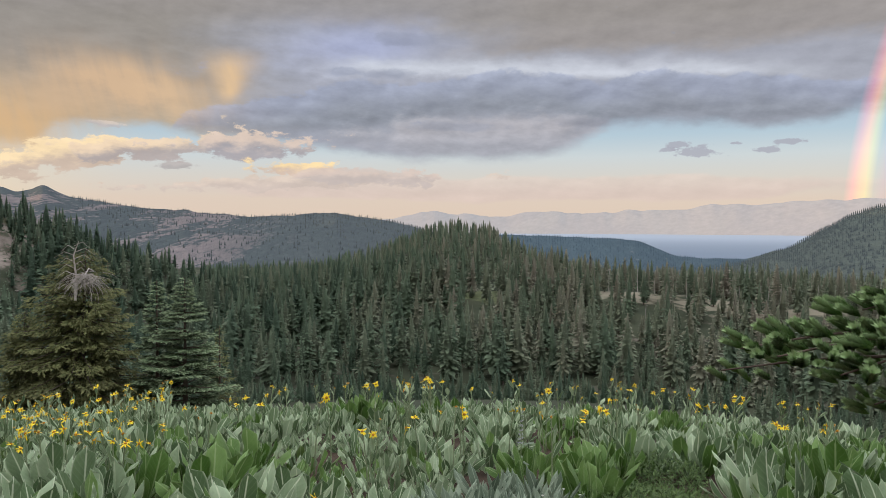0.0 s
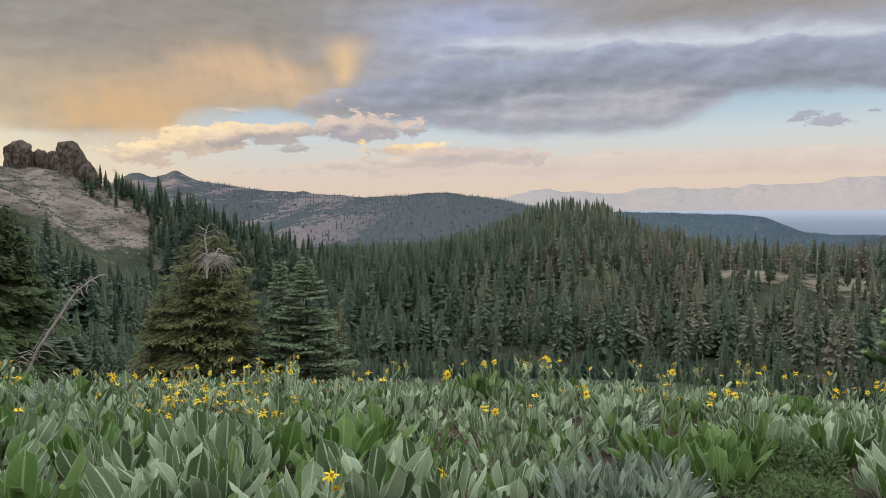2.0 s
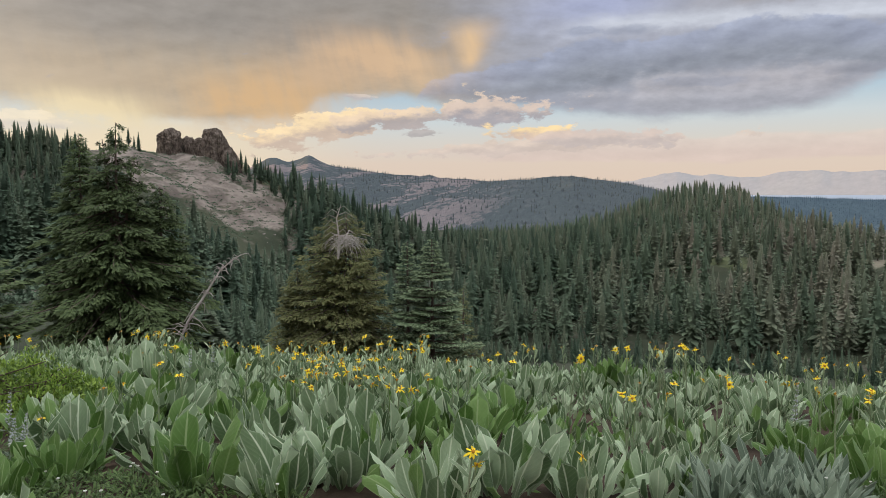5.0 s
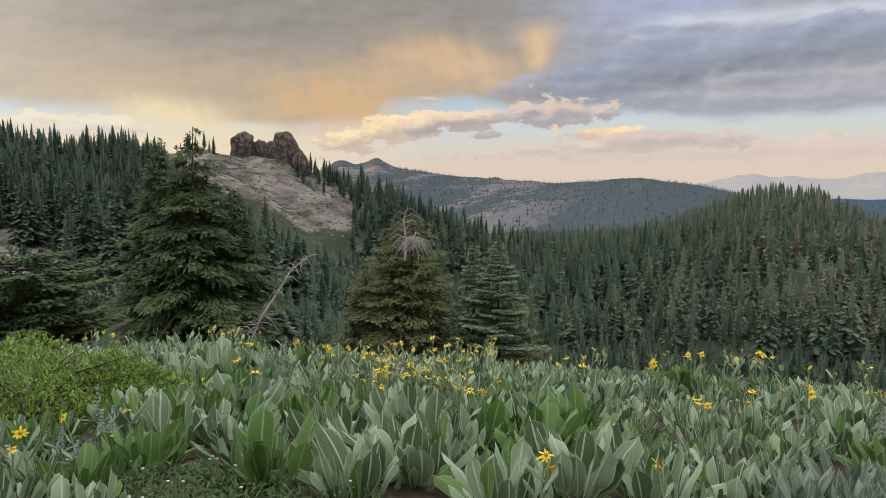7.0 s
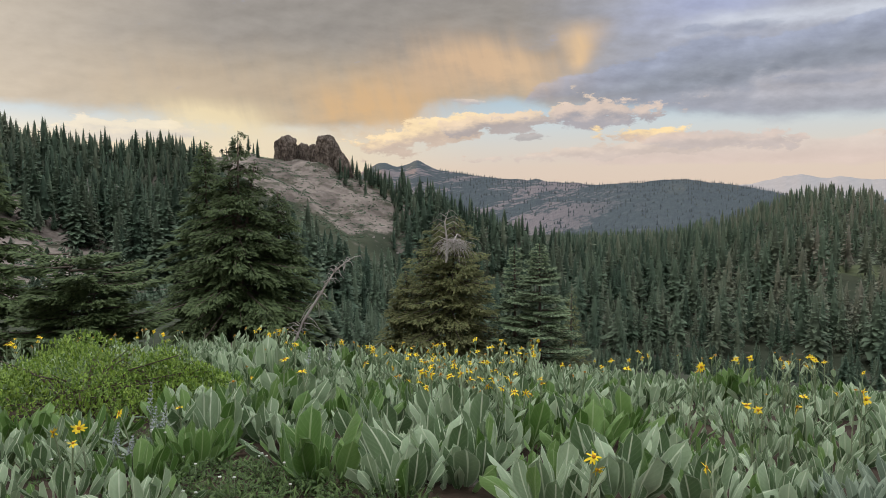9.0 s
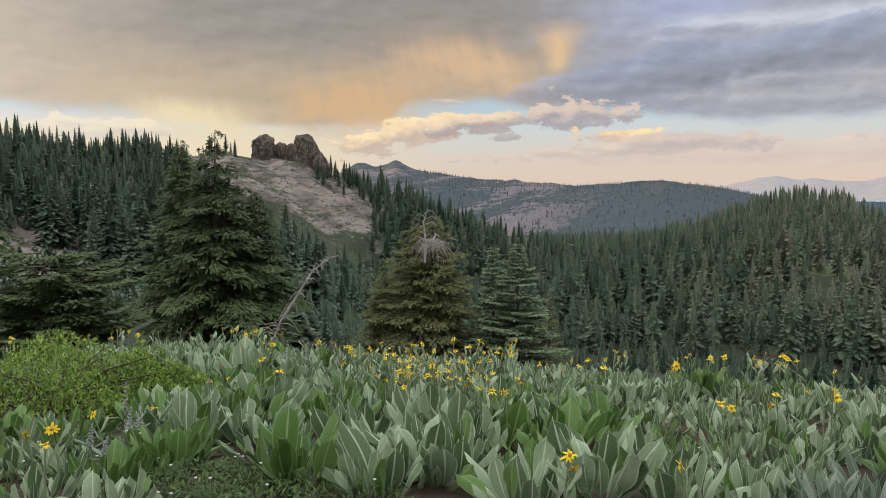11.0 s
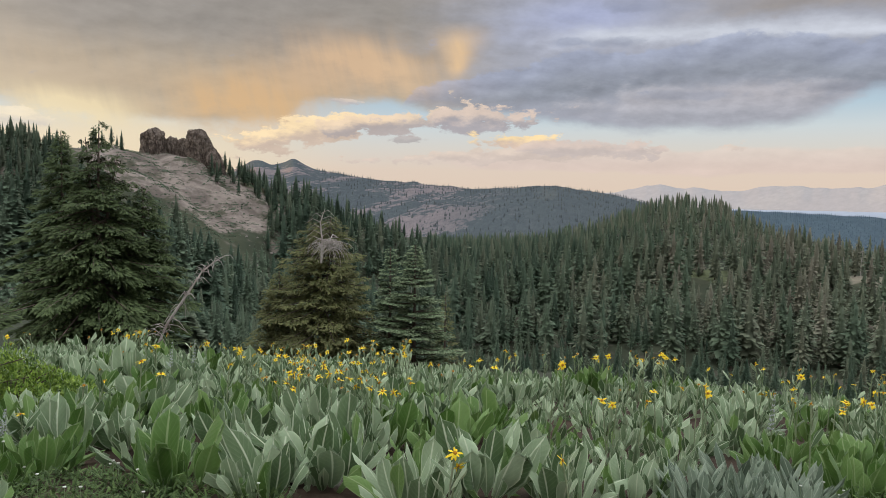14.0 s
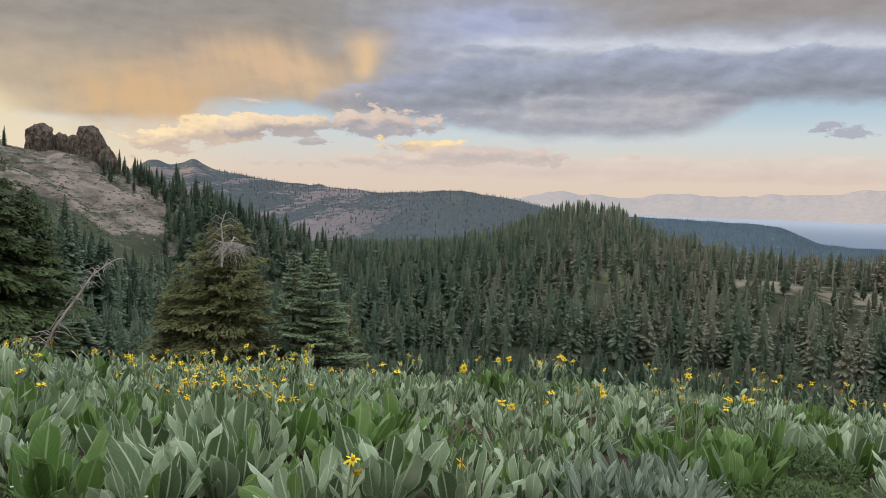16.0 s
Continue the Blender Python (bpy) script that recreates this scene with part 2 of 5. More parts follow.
def vary(k, col, by, amount):
    """Lighten and darken a colour by a factor that runs from 0 to 1."""
    f = k.add(1.0 - amount, k.mul(by, 2 * amount))
    n = k.node("ShaderNodeVectorMath", operation="SCALE")
    k.put(n.inputs[0], col)
    k.put(n.inputs["Scale"], f)
    return n.outputs[0]


def needles(name, dark, light, tip=None, thin=0.25):
    """Conifer foliage: each spray of its own tone."""
    m, k, b = shaded(name, 0.75)
    geo = k.node("ShaderNodeNewGeometry")
    info = k.node("ShaderNodeObjectInfo")
    pos = k.node("ShaderNodeTexCoord").outputs["Object"]
    col = k.mix(geo.outputs["Random Per Island"], (*dark, 1), (*light, 1))
    col = vary(k, col, k.noise(pos, 0.9, 3.0), 0.35)
    col = vary(k, col, info.outputs["Random"], 0.28)
    if tip:
        uv = k.node("ShaderNodeUVMap").outputs[0]
        s = k.node("ShaderNodeSeparateXYZ")
        k.put(s.inputs[0], uv)
        col = k.mix(k.mul(k.step(s.outputs[1], 0.2, 0.9), 0.8), col, (*tip, 1))
    k.put(b.inputs["Base Color"], col)
    return m


def forest_needles():
    """Needles of the woods: each tree of its own tone, lighter at the ends of the boughs."""
    m, k, b = shaded("forest_needles", 0.8)
    s = k.node("ShaderNodeSeparateXYZ")
    k.put(s.inputs[0], k.node("ShaderNodeUVMap").outputs[0])
    isle = k.node("ShaderNodeNewGeometry").outputs["Random Per Island"]
    ramp = k.node("ShaderNodeValToRGB")
    k.put(ramp.inputs[0], s.outputs[0])
    el = ramp.color_ramp.elements
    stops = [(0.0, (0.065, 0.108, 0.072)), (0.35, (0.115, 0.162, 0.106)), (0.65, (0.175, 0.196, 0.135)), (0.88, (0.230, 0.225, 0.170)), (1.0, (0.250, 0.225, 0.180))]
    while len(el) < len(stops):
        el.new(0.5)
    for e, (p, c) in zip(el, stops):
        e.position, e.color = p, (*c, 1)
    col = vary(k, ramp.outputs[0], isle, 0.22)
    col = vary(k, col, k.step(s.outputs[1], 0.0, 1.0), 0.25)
    k.put(b.inputs["Base Color"], col)
    return m


def leafy(name, base, other, rib, rough=0.7, veins=0.5):
    """Broad leaf with a pale rib, felted surface and slight mottling."""
    m, k, b = shaded(name, rough)
    uv = k.node("ShaderNodeUVMap").outputs[0]
    s = k.node("ShaderNodeSeparateXYZ")
    k.put(s.inputs[0], uv)
    u = k.math("ABSOLUTE", k.sub(s.outputs[0], 0.5))
    info = k.node("ShaderNodeObjectInfo").outputs["Random"]
    isle = k.node("ShaderNodeNewGeometry").outputs["Random Per Island"]
    pick = k.math("FRACT", k.add(k.mul(info, 7.3), isle))
    col = k.mix(k.step(pick, 0.15, 1.0), (*base, 1), (*other, 1))
    col = vary(k, col, k.noise(uv, 6.0, 4.0), 0.22)
    col = vary(k, col, pick, 0.15)
    wave = k.math("SINE", k.mul(k.sub(s.outputs[1], k.mul(u, 0.55)), 62.0))
    col = k.mix(k.mul(k.step(wave, 0.70, 1.0), 0.30 * veins), col, (*rib, 1))
    col = k.mix(k.mul(k.step(u, 0.055, 0.02), 0.75), col, (*rib, 1))
    col = k.mix(k.mul(k.step(u, 0.42, 0.5), 0.55), col, (*rib, 1))
    k.put(b.inputs["Base Color"], col)
    b.inputs["Sheen Weight"].default_value = 0.10
    bump(k, b, k.add(k.mul(wave, 0.5), k.mul(k.noise(uv, 60.0, 3.0), 2.0)), 0.35, 0.002)
    # light through the blade
    t = k.node("ShaderNodeBsdfTranslucent")
    k.put(t.inputs[0], vary(k, col, 0.5, 0.0))
    mixer = k.node("ShaderNodeMixShader")
    mixer.inputs[0].default_value = 0.22
    m.node_tree.links.new(b.outputs[0], mixer.inputs[1])
    m.node_tree.links.new(t.outputs[0], mixer.inputs[2])
    m.node_tree.links.new(mixer.outputs[0], m.node_tree.nodes["Material Output"].inputs[0])
    return m


def plain(name, base, other, scale=8.0, rough=0.8, relief=0.3, depth=0.01):
    m, k, b = shaded(name, rough)
    pos = k.node("ShaderNodeTexCoord").outputs["Object"]
    fine, coarse = k.noise(pos, scale * 6, 4.0), k.noise(pos, scale, 4.0)
    col = k.mix(k.step(coarse, 0.3, 0.7), (*base, 1), (*other, 1))
    col = vary(k, col, fine, 0.3)
    col = vary(k, col, k.node("ShaderNodeObjectInfo").outputs["Random"], 0.12)
    k.put(b.inputs["Base Color"], col)
    bump(k, b, k.add(coarse, k.mul(fine, 0.5)), relief, depth)
    return m


def ground_material():
    """Bare reddish soil by the meadow, forest floor and scree farther off."""
    m, k, b = shaded("soil", 0.95)
    pos = k.node("ShaderNodeTexCoord").outputs["Object"]
    s = k.node("ShaderNodeSeparateXYZ")
    k.put(s.inputs[0], pos)
    r = k.math("SQRT", k.add(k.mul(s.outputs[0], s.outputs[0]), k.mul(s.outputs[1], s.outputs[1])))
    near = k.step(r, 40, 14)
    fine = k.noise(pos, 22.0, 6.0, 0.65)
    soil = k.mix(k.step(k.noise(pos, 1.7, 5.0), 0.35, 0.65), (0.046, 0.029, 0.022, 1), (0.095, 0.062, 0.046, 1))
    soil = vary(k, soil, fine, 0.5)
    big = k.noise(pos, 0.011, 6.0, 0.62)
    mid = k.noise(pos, 0.05, 6.0, 0.65)
    floor_ = k.mix(k.step(big, 0.42, 0.62), (0.036, 0.046, 0.028, 1), (0.062, 0.070, 0.042, 1))
    floor_ = k.mix(k.step(mid, 0.55, 0.75), floor_, (0.21, 0.175, 0.155, 1))
    # scree under the crags and on the left slope
    P = Nodes.blob
    scree = k.add(P(k, s.outputs[0], s.outputs[1], -176, 400, 40, 55), P(k, s.outputs[0], s.outputs[1], -105, 135, 60, 42))
    scree = k.add(scree, P(k, s.outputs[0], s.outputs[1], -142, 388, 30, 24))
    scree = k.add(scree, P(k, s.outputs[0], s.outputs[1], -118, 430, 16, 18))
    scree = k.step(k.add(scree, k.mul(k.sub(mid, 0.5), 1.5)), 0.30, 0.55)
    rubble = k.mix(k.step(k.noise(pos, 0.06, 8.0, 0.72), 0.38, 0.62), (0.135, 0.110, 0.098, 1), (0.310, 0.258, 0.232, 1))
    dry = k.add(P(k, s.outputs[0], s.outputs[1], 211, 400, 26, 20), P(k, s.outputs[0], s.outputs[1], 246, 366, 32, 18))
    dry = k.add(dry, P(k, s.outputs[0], s.outputs[1], 275, 330, 30, 16))
    floor_ = k.mix(k.step(k.add(dry, k.mul(k.sub(mid, 0.5), 2.6)), 0.4, 0.7), floor_, (0.25, 0.22, 0.17, 1))
    grass = P(k, s.outputs[0], s.outputs[1], 123, 412, 22, 26)
    floor_ = k.mix(k.step(k.add(grass, k.mul(k.sub(mid, 0.5), 2.4)), 0.45, 0.8), floor_, (0.13, 0.15, 0.075, 1))
    tufts = k.noise(k.xyz(s.outputs[0], k.mul(s.outputs[1], 0.5), k.mul(s.outputs[2], 1.7)), 0.085, 6.0, 0.7)
    rubble = k.mix(k.mul(k.step(tufts, 0.53, 0.60), 0.85), rubble, (0.075, 0.076, 0.050, 1))
    brow = P(k, s.outputs[0], s.outputs[1], -118, 452, 44, 34)
    floor_ = k.mix(k.step(k.add(brow, k.mul(k.sub(tufts, 0.5), 1.8)), 0.35, 0.6), floor_, (0.105, 0.100, 0.058, 1))
    floor_ = k.mix(scree, floor_, rubble)
    k.put(b.inputs["Base Color"], k.mix(near, floor_, soil))
    bump(k, b, k.add(fine, k.mul(k.noise(pos, 0.25, 8.0, 0.75), 5.0)), 0.45, 0.03)
    return m


def crag_rock():
    """Brown volcanic rock: upright joints, ledges, pale lichened faces."""
    m, k, b = shaded("crag_rock", 0.95)
    pos = k.node("ShaderNodeTexCoord").outputs["Object"]
    s = k.node("ShaderNodeSeparateXYZ")
    k.put(s.inputs[0], pos)
    joints = k.node("ShaderNodeTexVoronoi")
    joints.feature = "DISTANCE_TO_EDGE"
    k.put(joints.inputs["Vector"], k.xyz(s.outputs[0], s.outputs[1], k.mul(s.outputs[2], 0.4)))
    joints.inputs["Scale"].default_value = 0.42
    gap = k.step(joints.outputs["Distance"], 0.16, 0.0)
    coarse, fine = k.noise(pos, 0.25, 6.0, 0.65), k.noise(pos, 1.3, 6.0, 0.7)
    col = k.mix(k.step(coarse, 0.36, 0.62), (0.125, 0.094, 0.080, 1), (0.30, 0.24, 0.205, 1))
    col = vary(k, col, fine, 0.5)
    col = k.mix(k.mul(gap, 0.4), col, (0.060, 0.047, 0.041, 1))
    k.put(b.inputs["Base Color"], col)
    bump(k, b, k.add(k.add(k.mul(coarse, 2.0), fine), k.mul(gap, -0.5)), 1.0, 1.2)
    return m


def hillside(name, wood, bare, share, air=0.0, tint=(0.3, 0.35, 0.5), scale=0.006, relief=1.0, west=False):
    """Far wooded slopes; air is haze from miles of air, put in as a glow."""
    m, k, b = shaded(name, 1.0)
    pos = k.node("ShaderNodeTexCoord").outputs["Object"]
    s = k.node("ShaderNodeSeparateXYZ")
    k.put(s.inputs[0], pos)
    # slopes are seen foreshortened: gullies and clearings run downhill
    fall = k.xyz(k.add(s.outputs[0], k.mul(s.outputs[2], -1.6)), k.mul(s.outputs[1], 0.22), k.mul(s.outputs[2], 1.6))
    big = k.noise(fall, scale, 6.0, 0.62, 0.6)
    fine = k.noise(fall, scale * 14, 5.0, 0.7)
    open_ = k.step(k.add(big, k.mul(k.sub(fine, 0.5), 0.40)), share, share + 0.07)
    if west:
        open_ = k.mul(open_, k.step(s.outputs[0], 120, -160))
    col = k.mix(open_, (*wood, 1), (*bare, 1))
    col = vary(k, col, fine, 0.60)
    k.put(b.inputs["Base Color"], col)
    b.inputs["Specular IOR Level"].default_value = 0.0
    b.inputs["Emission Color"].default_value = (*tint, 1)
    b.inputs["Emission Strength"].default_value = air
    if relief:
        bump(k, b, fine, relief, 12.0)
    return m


MAT_SOIL = ground_material()
MAT_LEAF = leafy("felted_leaf", (0.118, 0.195, 0.085), (0.40, 0.50, 0.33), (0.74, 0.80, 0.62), 0.65, 0.2)
MAT_FRESH = leafy("fresh_leaf", (0.090, 0.19, 0.035), (0.17, 0.28, 0.085), (0.36, 0.46, 0.22), 0.5, 0.3)
MAT_SILVER = leafy("silver_leaf", (0.15, 0.205, 0.145), (0.27, 0.33, 0.25), (0.40, 0.46, 0.36), 0.8, 0.2)
MAT_STEM = plain("stem", (0.22, 0.28, 0.15), (0.30, 0.34, 0.22), 30, 0.7)
MAT_PETAL = plain("petal", (0.90, 0.62, 0.02), (0.92, 0.72, 0.04), 30, 0.6)
MAT_DISC = plain("flower_disc", (0.55, 0.26, 0.02), (0.40, 0.17, 0.02), 90, 0.9)
MAT_CREAM = plain("faded_petal", (0.62, 0.50, 0.22), (0.55, 0.36, 0.14), 40, 0.8)
MAT_LUPIN = plain("lupine_petal", (0.36, 0.38, 0.42), (0.50, 0.52, 0.55), 90, 0.7)
MAT_WHITE = plain("white_petal", (0.72, 0.72, 0.68), (0.6, 0.6, 0.55), 60, 0.7)
MAT_BUSH = leafy("bush_leaf", (0.12, 0.22, 0.030), (0.30, 0.42, 0.070), (0.36, 0.47, 0.11), 0.55, 0.2)
MAT_MAT = leafy("creeping_leaf", (0.055, 0.105, 0.030), (0.13, 0.20, 0.065), (0.20, 0.27, 0.10), 0.7, 0.2)
MAT_TWIG = plain("twig", (0.10, 0.07, 0.055), (0.17, 0.13, 0.11), 25, 0.9)
MAT_BARK = plain("bark", (0.10, 0.075, 0.06), (0.17, 0.135, 0.115), 3, 0.95, 0.6, 0.03)
MAT_DEAD = plain("weathered_wood", (0.34, 0.30, 0.28), (0.50, 0.46, 0.44), 4, 0.9, 0.5, 0.01)
MAT_FIR = needles("fir_needles", (0.028, 0.052, 0.024), (0.080, 0.124, 0.058), (0.36, 0.45, 0.27))
MAT_BIG = needles("hemlock_needles", (0.030, 0.050, 0.020), (0.085, 0.118, 0.045), (0.115, 0.158, 0.062))
MAT_BROWN = needles("browning_needles", (0.080, 0.098, 0.036), (0.155, 0.165, 0.065), (0.21, 0.205, 0.09))
MAT_WOODS = forest_needles()
MAT_TRUNK = plain("forest_trunk", (0.075, 0.06, 0.05), (0.15, 0.125, 0.11), 1.0, 0.95)
MAT_YOUNG = needles("young_needles", (0.045, 0.11, 0.022), (0.10, 0.20, 0.045), (0.42, 0.56, 0.30))
MAT_ROCK = crag_rock()
MAT_STONE = plain("stone", (0.20, 0.17, 0.16), (0.34, 0.30, 0.28), 3, 0.9, 0.6, 0.03)
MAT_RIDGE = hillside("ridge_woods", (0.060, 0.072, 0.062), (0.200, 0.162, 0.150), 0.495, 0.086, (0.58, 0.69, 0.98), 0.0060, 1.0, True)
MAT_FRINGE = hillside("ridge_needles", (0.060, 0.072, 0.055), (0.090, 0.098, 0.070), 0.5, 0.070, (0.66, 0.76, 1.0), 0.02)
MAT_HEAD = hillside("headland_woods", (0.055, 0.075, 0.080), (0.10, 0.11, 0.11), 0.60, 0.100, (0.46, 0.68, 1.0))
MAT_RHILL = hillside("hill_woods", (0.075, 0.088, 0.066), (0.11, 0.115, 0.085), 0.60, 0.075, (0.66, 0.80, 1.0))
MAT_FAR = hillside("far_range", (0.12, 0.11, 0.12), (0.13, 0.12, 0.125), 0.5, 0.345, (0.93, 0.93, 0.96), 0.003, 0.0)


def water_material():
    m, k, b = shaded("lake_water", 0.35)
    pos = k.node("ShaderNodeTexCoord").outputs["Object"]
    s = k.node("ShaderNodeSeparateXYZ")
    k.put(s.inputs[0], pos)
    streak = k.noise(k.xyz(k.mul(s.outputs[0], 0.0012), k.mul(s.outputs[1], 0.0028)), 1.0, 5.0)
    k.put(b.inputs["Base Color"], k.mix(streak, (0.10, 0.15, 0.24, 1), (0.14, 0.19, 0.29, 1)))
    # emission stands in for haze over the water, stronger with distance
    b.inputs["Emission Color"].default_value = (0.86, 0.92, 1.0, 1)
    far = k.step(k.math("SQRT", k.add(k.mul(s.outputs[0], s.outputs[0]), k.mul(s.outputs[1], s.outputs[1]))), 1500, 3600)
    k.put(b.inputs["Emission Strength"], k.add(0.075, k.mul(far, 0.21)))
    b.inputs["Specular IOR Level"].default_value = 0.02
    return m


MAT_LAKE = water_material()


# ---------------------------------------------------------------- mesh helpers
def mesh_of(name, verts, tris, material, uv=None, smooth=False, normals=None):
    """A mesh from arrays of vertices and triangles; uv and normals are given per vertex."""
    v, f = np.asarray(verts, np.float32), np.asarray(tris, np.int32)
    me = bpy.data.meshes.new(name)
    me.vertices.add(len(v))
    me.vertices.foreach_set("co", v.ravel())
    me.loops.add(f.size)
    me.loops.foreach_set("vertex_index", f.ravel())
    me.polygons.add(len(f))
    me.polygons.foreach_set("loop_start", np.arange(0, f.size, 3, dtype=np.int32))
    me.polygons.foreach_set("use_smooth", np.full(len(f), smooth))
    if uv is not None:
        me.uv_layers.new(name="UVMap").data.foreach_set("uv", np.asarray(uv, np.float32)[f.ravel()].ravel())
    me.materials.append(material)
    me.update(calc_edges=True)
    if normals is not None:
        me.normals_split_custom_set_from_vertices(np.asarray(normals, np.float32))
    return me


def child(name, me, parent, label="", m=None):
    ob = new(name, me)
    ob.parent = parent
    if m is not None:
        ob.matrix_basis = m
    return tagged(ob, label)


def thing(name, label, category, m=None, group="", kind=""):
    ob = new(name)
    ob.empty_display_size = 0.1
    if m is not None:
        ob.matrix_basis = m
    return tagged(ob, label, category, group, kind)


class Soup:
    """Collects triangles of many pieces for one mesh."""

    def __init__(self):
        self.v, self.f, self.t, self.n = [], [], [], 0

    def put(self, v, f, uv=None):
        v = np.asarray(v, float)
        self.v.append(v)
        self.f.append(np.asarray(f) + self.n)
        self.t.append(np.zeros((len(v), 2)) if uv is None else np.asarray(uv, float))
        self.n += len(v)

    def mesh(self, name, material, smooth=False):
        return mesh_of(name, np.concatenate(self.v), np.concatenate(self.f), material, np.concatenate(self.t), smooth)


def moved(v, m):
    a = np.array(m)
    return v @ a[:3, :3].T + a[:3, 3]


def tube(points, radii, sides=6):
    """A tapered tube along points: vertices and triangles."""
    p = np.asarray(points, float)
    d = np.gradient(p, axis=0)
    d /= np.linalg.norm(d, axis=1)[:, None] + 1e-9
    ref = np.where(np.abs(d[:, 2:3]) > 0.9, np.array([[1.0, 0, 0]]), np.array([[0, 0, 1.0]]))
    a = np.cross(d, ref)
    a /= np.linalg.norm(a, axis=1)[:, None]
    b = np.cross(d, a)
    ang = np.arange(sides) * 2 * np.pi / sides
    ring = p[:, None] + np.asarray(radii)[:, None, None] * (np.cos(ang)[None, :, None] * a[:, None] + np.sin(ang)[None, :, None] * b[:, None])
    v = ring.reshape(-1, 3)
    f = []
    for i in range(len(p) - 1):
        for j in range(sides):
            q, w = i * sides + j, i * sides + (j + 1) % sides
            f += [(q, w, w + sides), (q, w + sides, q + sides)]
    return v, np.array(f)


def smooth(x, lo, hi):
    t = np.clip((np.asarray(x, float) - lo) / (hi - lo), 0, 1)
    return t * t * (3 - 2 * t)  # falls where hi is below lo


def fbm(x, y, seed=0, octaves=5):
    """Smooth value noise for arrays, about -1 to 1."""
    out, amp = np.zeros_like(np.asarray(x, float)), 0.5
    for o in range(octaves):
        s = 2.0 ** o
        xs, ys = x * s + 17.3 * o + seed * 5.1, y * s - 9.7 * o + seed * 3.7
        xi, yi = np.floor(xs), np.floor(ys)
        fx, fy = xs - xi, ys - yi
        fx, fy = fx * fx * (3 - 2 * fx), fy * fy * (3 - 2 * fy)

        def h(i, j):
            q = np.sin(i * 127.1 + j * 311.7 + seed * 74.7) * 43758.5453
            return 2 * (q - np.floor(q)) - 1

        out += amp * ((h(xi, yi) * (1 - fx) + h(xi + 1, yi) * fx) * (1 - fy) + (h(xi, yi + 1) * (1 - fx) + h(xi + 1, yi + 1) * fx) * fy)
        amp *= 0.5
    return out


# ---------------------------------------------------------------- land
# crest of the craggy ridge and the wooded hill: heading, distance, height
# headings below -45 are out of view, built up to block the low sun
CREST = [(-125, 520, 150), (-97, 480, 140), (-72, 360, 95), (-52, 330, 42), (-43, 340, 22), (-36, 370, 18), (-31, 420, 20), (-26.5, 480, 24),
         (-24, 485, 25), (-19.7, 490, 10), (-17, 495, -2), (-14.2, 500, -12), (-10.5, 505, -22), (-6, 520, -34), (0, 560, -50)]
CREST_XY = np.array([(d * math.sin(radians(a)), d * math.cos(radians(a)), z) for a, d, z in CREST])


def land(x, y):
    """Height of the ground, for arrays."""
    x, y = np.asarray(x, float), np.asarray(y, float)
    r, a = np.hypot(x, y), np.degrees(np.arctan2(x, y))
    left = smooth(-a, 12, 29)
    s = 0.163 - 0.053 * left
    edge = 9.2 + 2.6 * left
    behind = smooth(np.abs(a), 62, 105)
    q = np.minimum(r, edge) - 3.4
    meadow = -s * 0.5 * (q + np.sqrt(q * q + 0.6))
    u = np.maximum(r - edge, 0)
    steep = np.interp(u, [0, 4, 30, 240, 1500, 5000], [0, 0.9, 11.0, 59, 78, 100])
    gentle = np.interp(u, [0, 4, 30, 90, 160, 5000], [0, 0.8, 5.5, 11.5, 13, 90])
    lw = smooth(-a, 6, 32)
    z = meadow - steep * (1 - lw) - gentle * lw
    # the wooded hill in the middle, a saddle, a shelf
    for az, d, amp, sl, sr, sf, sb in ((15.3, 900, 53, 72, 58, 250, 200), (11, 840, 7, 160, 140, 200, 200), (-3, 570, 10, 170, 170, 170, 200), (34, 455, 17, 130, 220, 70, 200)):
        ca, sa = math.cos(radians(az)), math.sin(radians(az))
        along, across = x * sa + y * ca - d, x * ca - y * sa
        z = z + smooth(r, 40, 220) * amp * np.exp(-0.5 * (across / np.where(across < 0, sl, sr)) ** 2 - 0.5 * (along / np.where(along < 0, sf, sb)) ** 2)
    z = z * (1 - behind) + behind * (0.02 * r + meadow * 0.2)
    # ridge
    best = np.full(z.shape, -1e9)
    for p, q in zip(CREST_XY[:-1], CREST_XY[1:]):
        dx, dy = q[0] - p[0], q[1] - p[1]
        t = np.clip(((x - p[0]) * dx + (y - p[1]) * dy) / (dx * dx + dy * dy), 0, 1)
        dist = np.hypot(x - p[0] - t * dx, y - p[1] - t * dy)
        best = np.maximum(best, p[2] + t * (q[2] - p[2]) - 0.50 * (np.sqrt(dist ** 2 + 225) - 15))
    k = 8.0
    far = smooth(r, 60, 140)
    top = np.maximum(z, best) + k * 0.25 * np.clip(1 - np.abs(z - best) / k, 0, 1) ** 2
    z = z * (1 - far) + top * far
    bare = smooth(r, 335, 385) * smooth(r, 520, 480) * smooth(a, -31, -28) * smooth(a, -12, -16)
    z = z + bare * (fbm(x * 0.045, y * 0.045, 41, 4) * 5.0 - np.abs(fbm(x * 0.06 + 3, y * 0.02, 43, 3)) * 3.0)
    z = z + fbm(x * 0.012, y * 0.012, 3) * 5.0 * smooth(r, 60, 300) + fbm(x * 0.35, y * 0.35, 5, 4) * 0.17 * smooth(r, 1.0, 3.0)
    return z


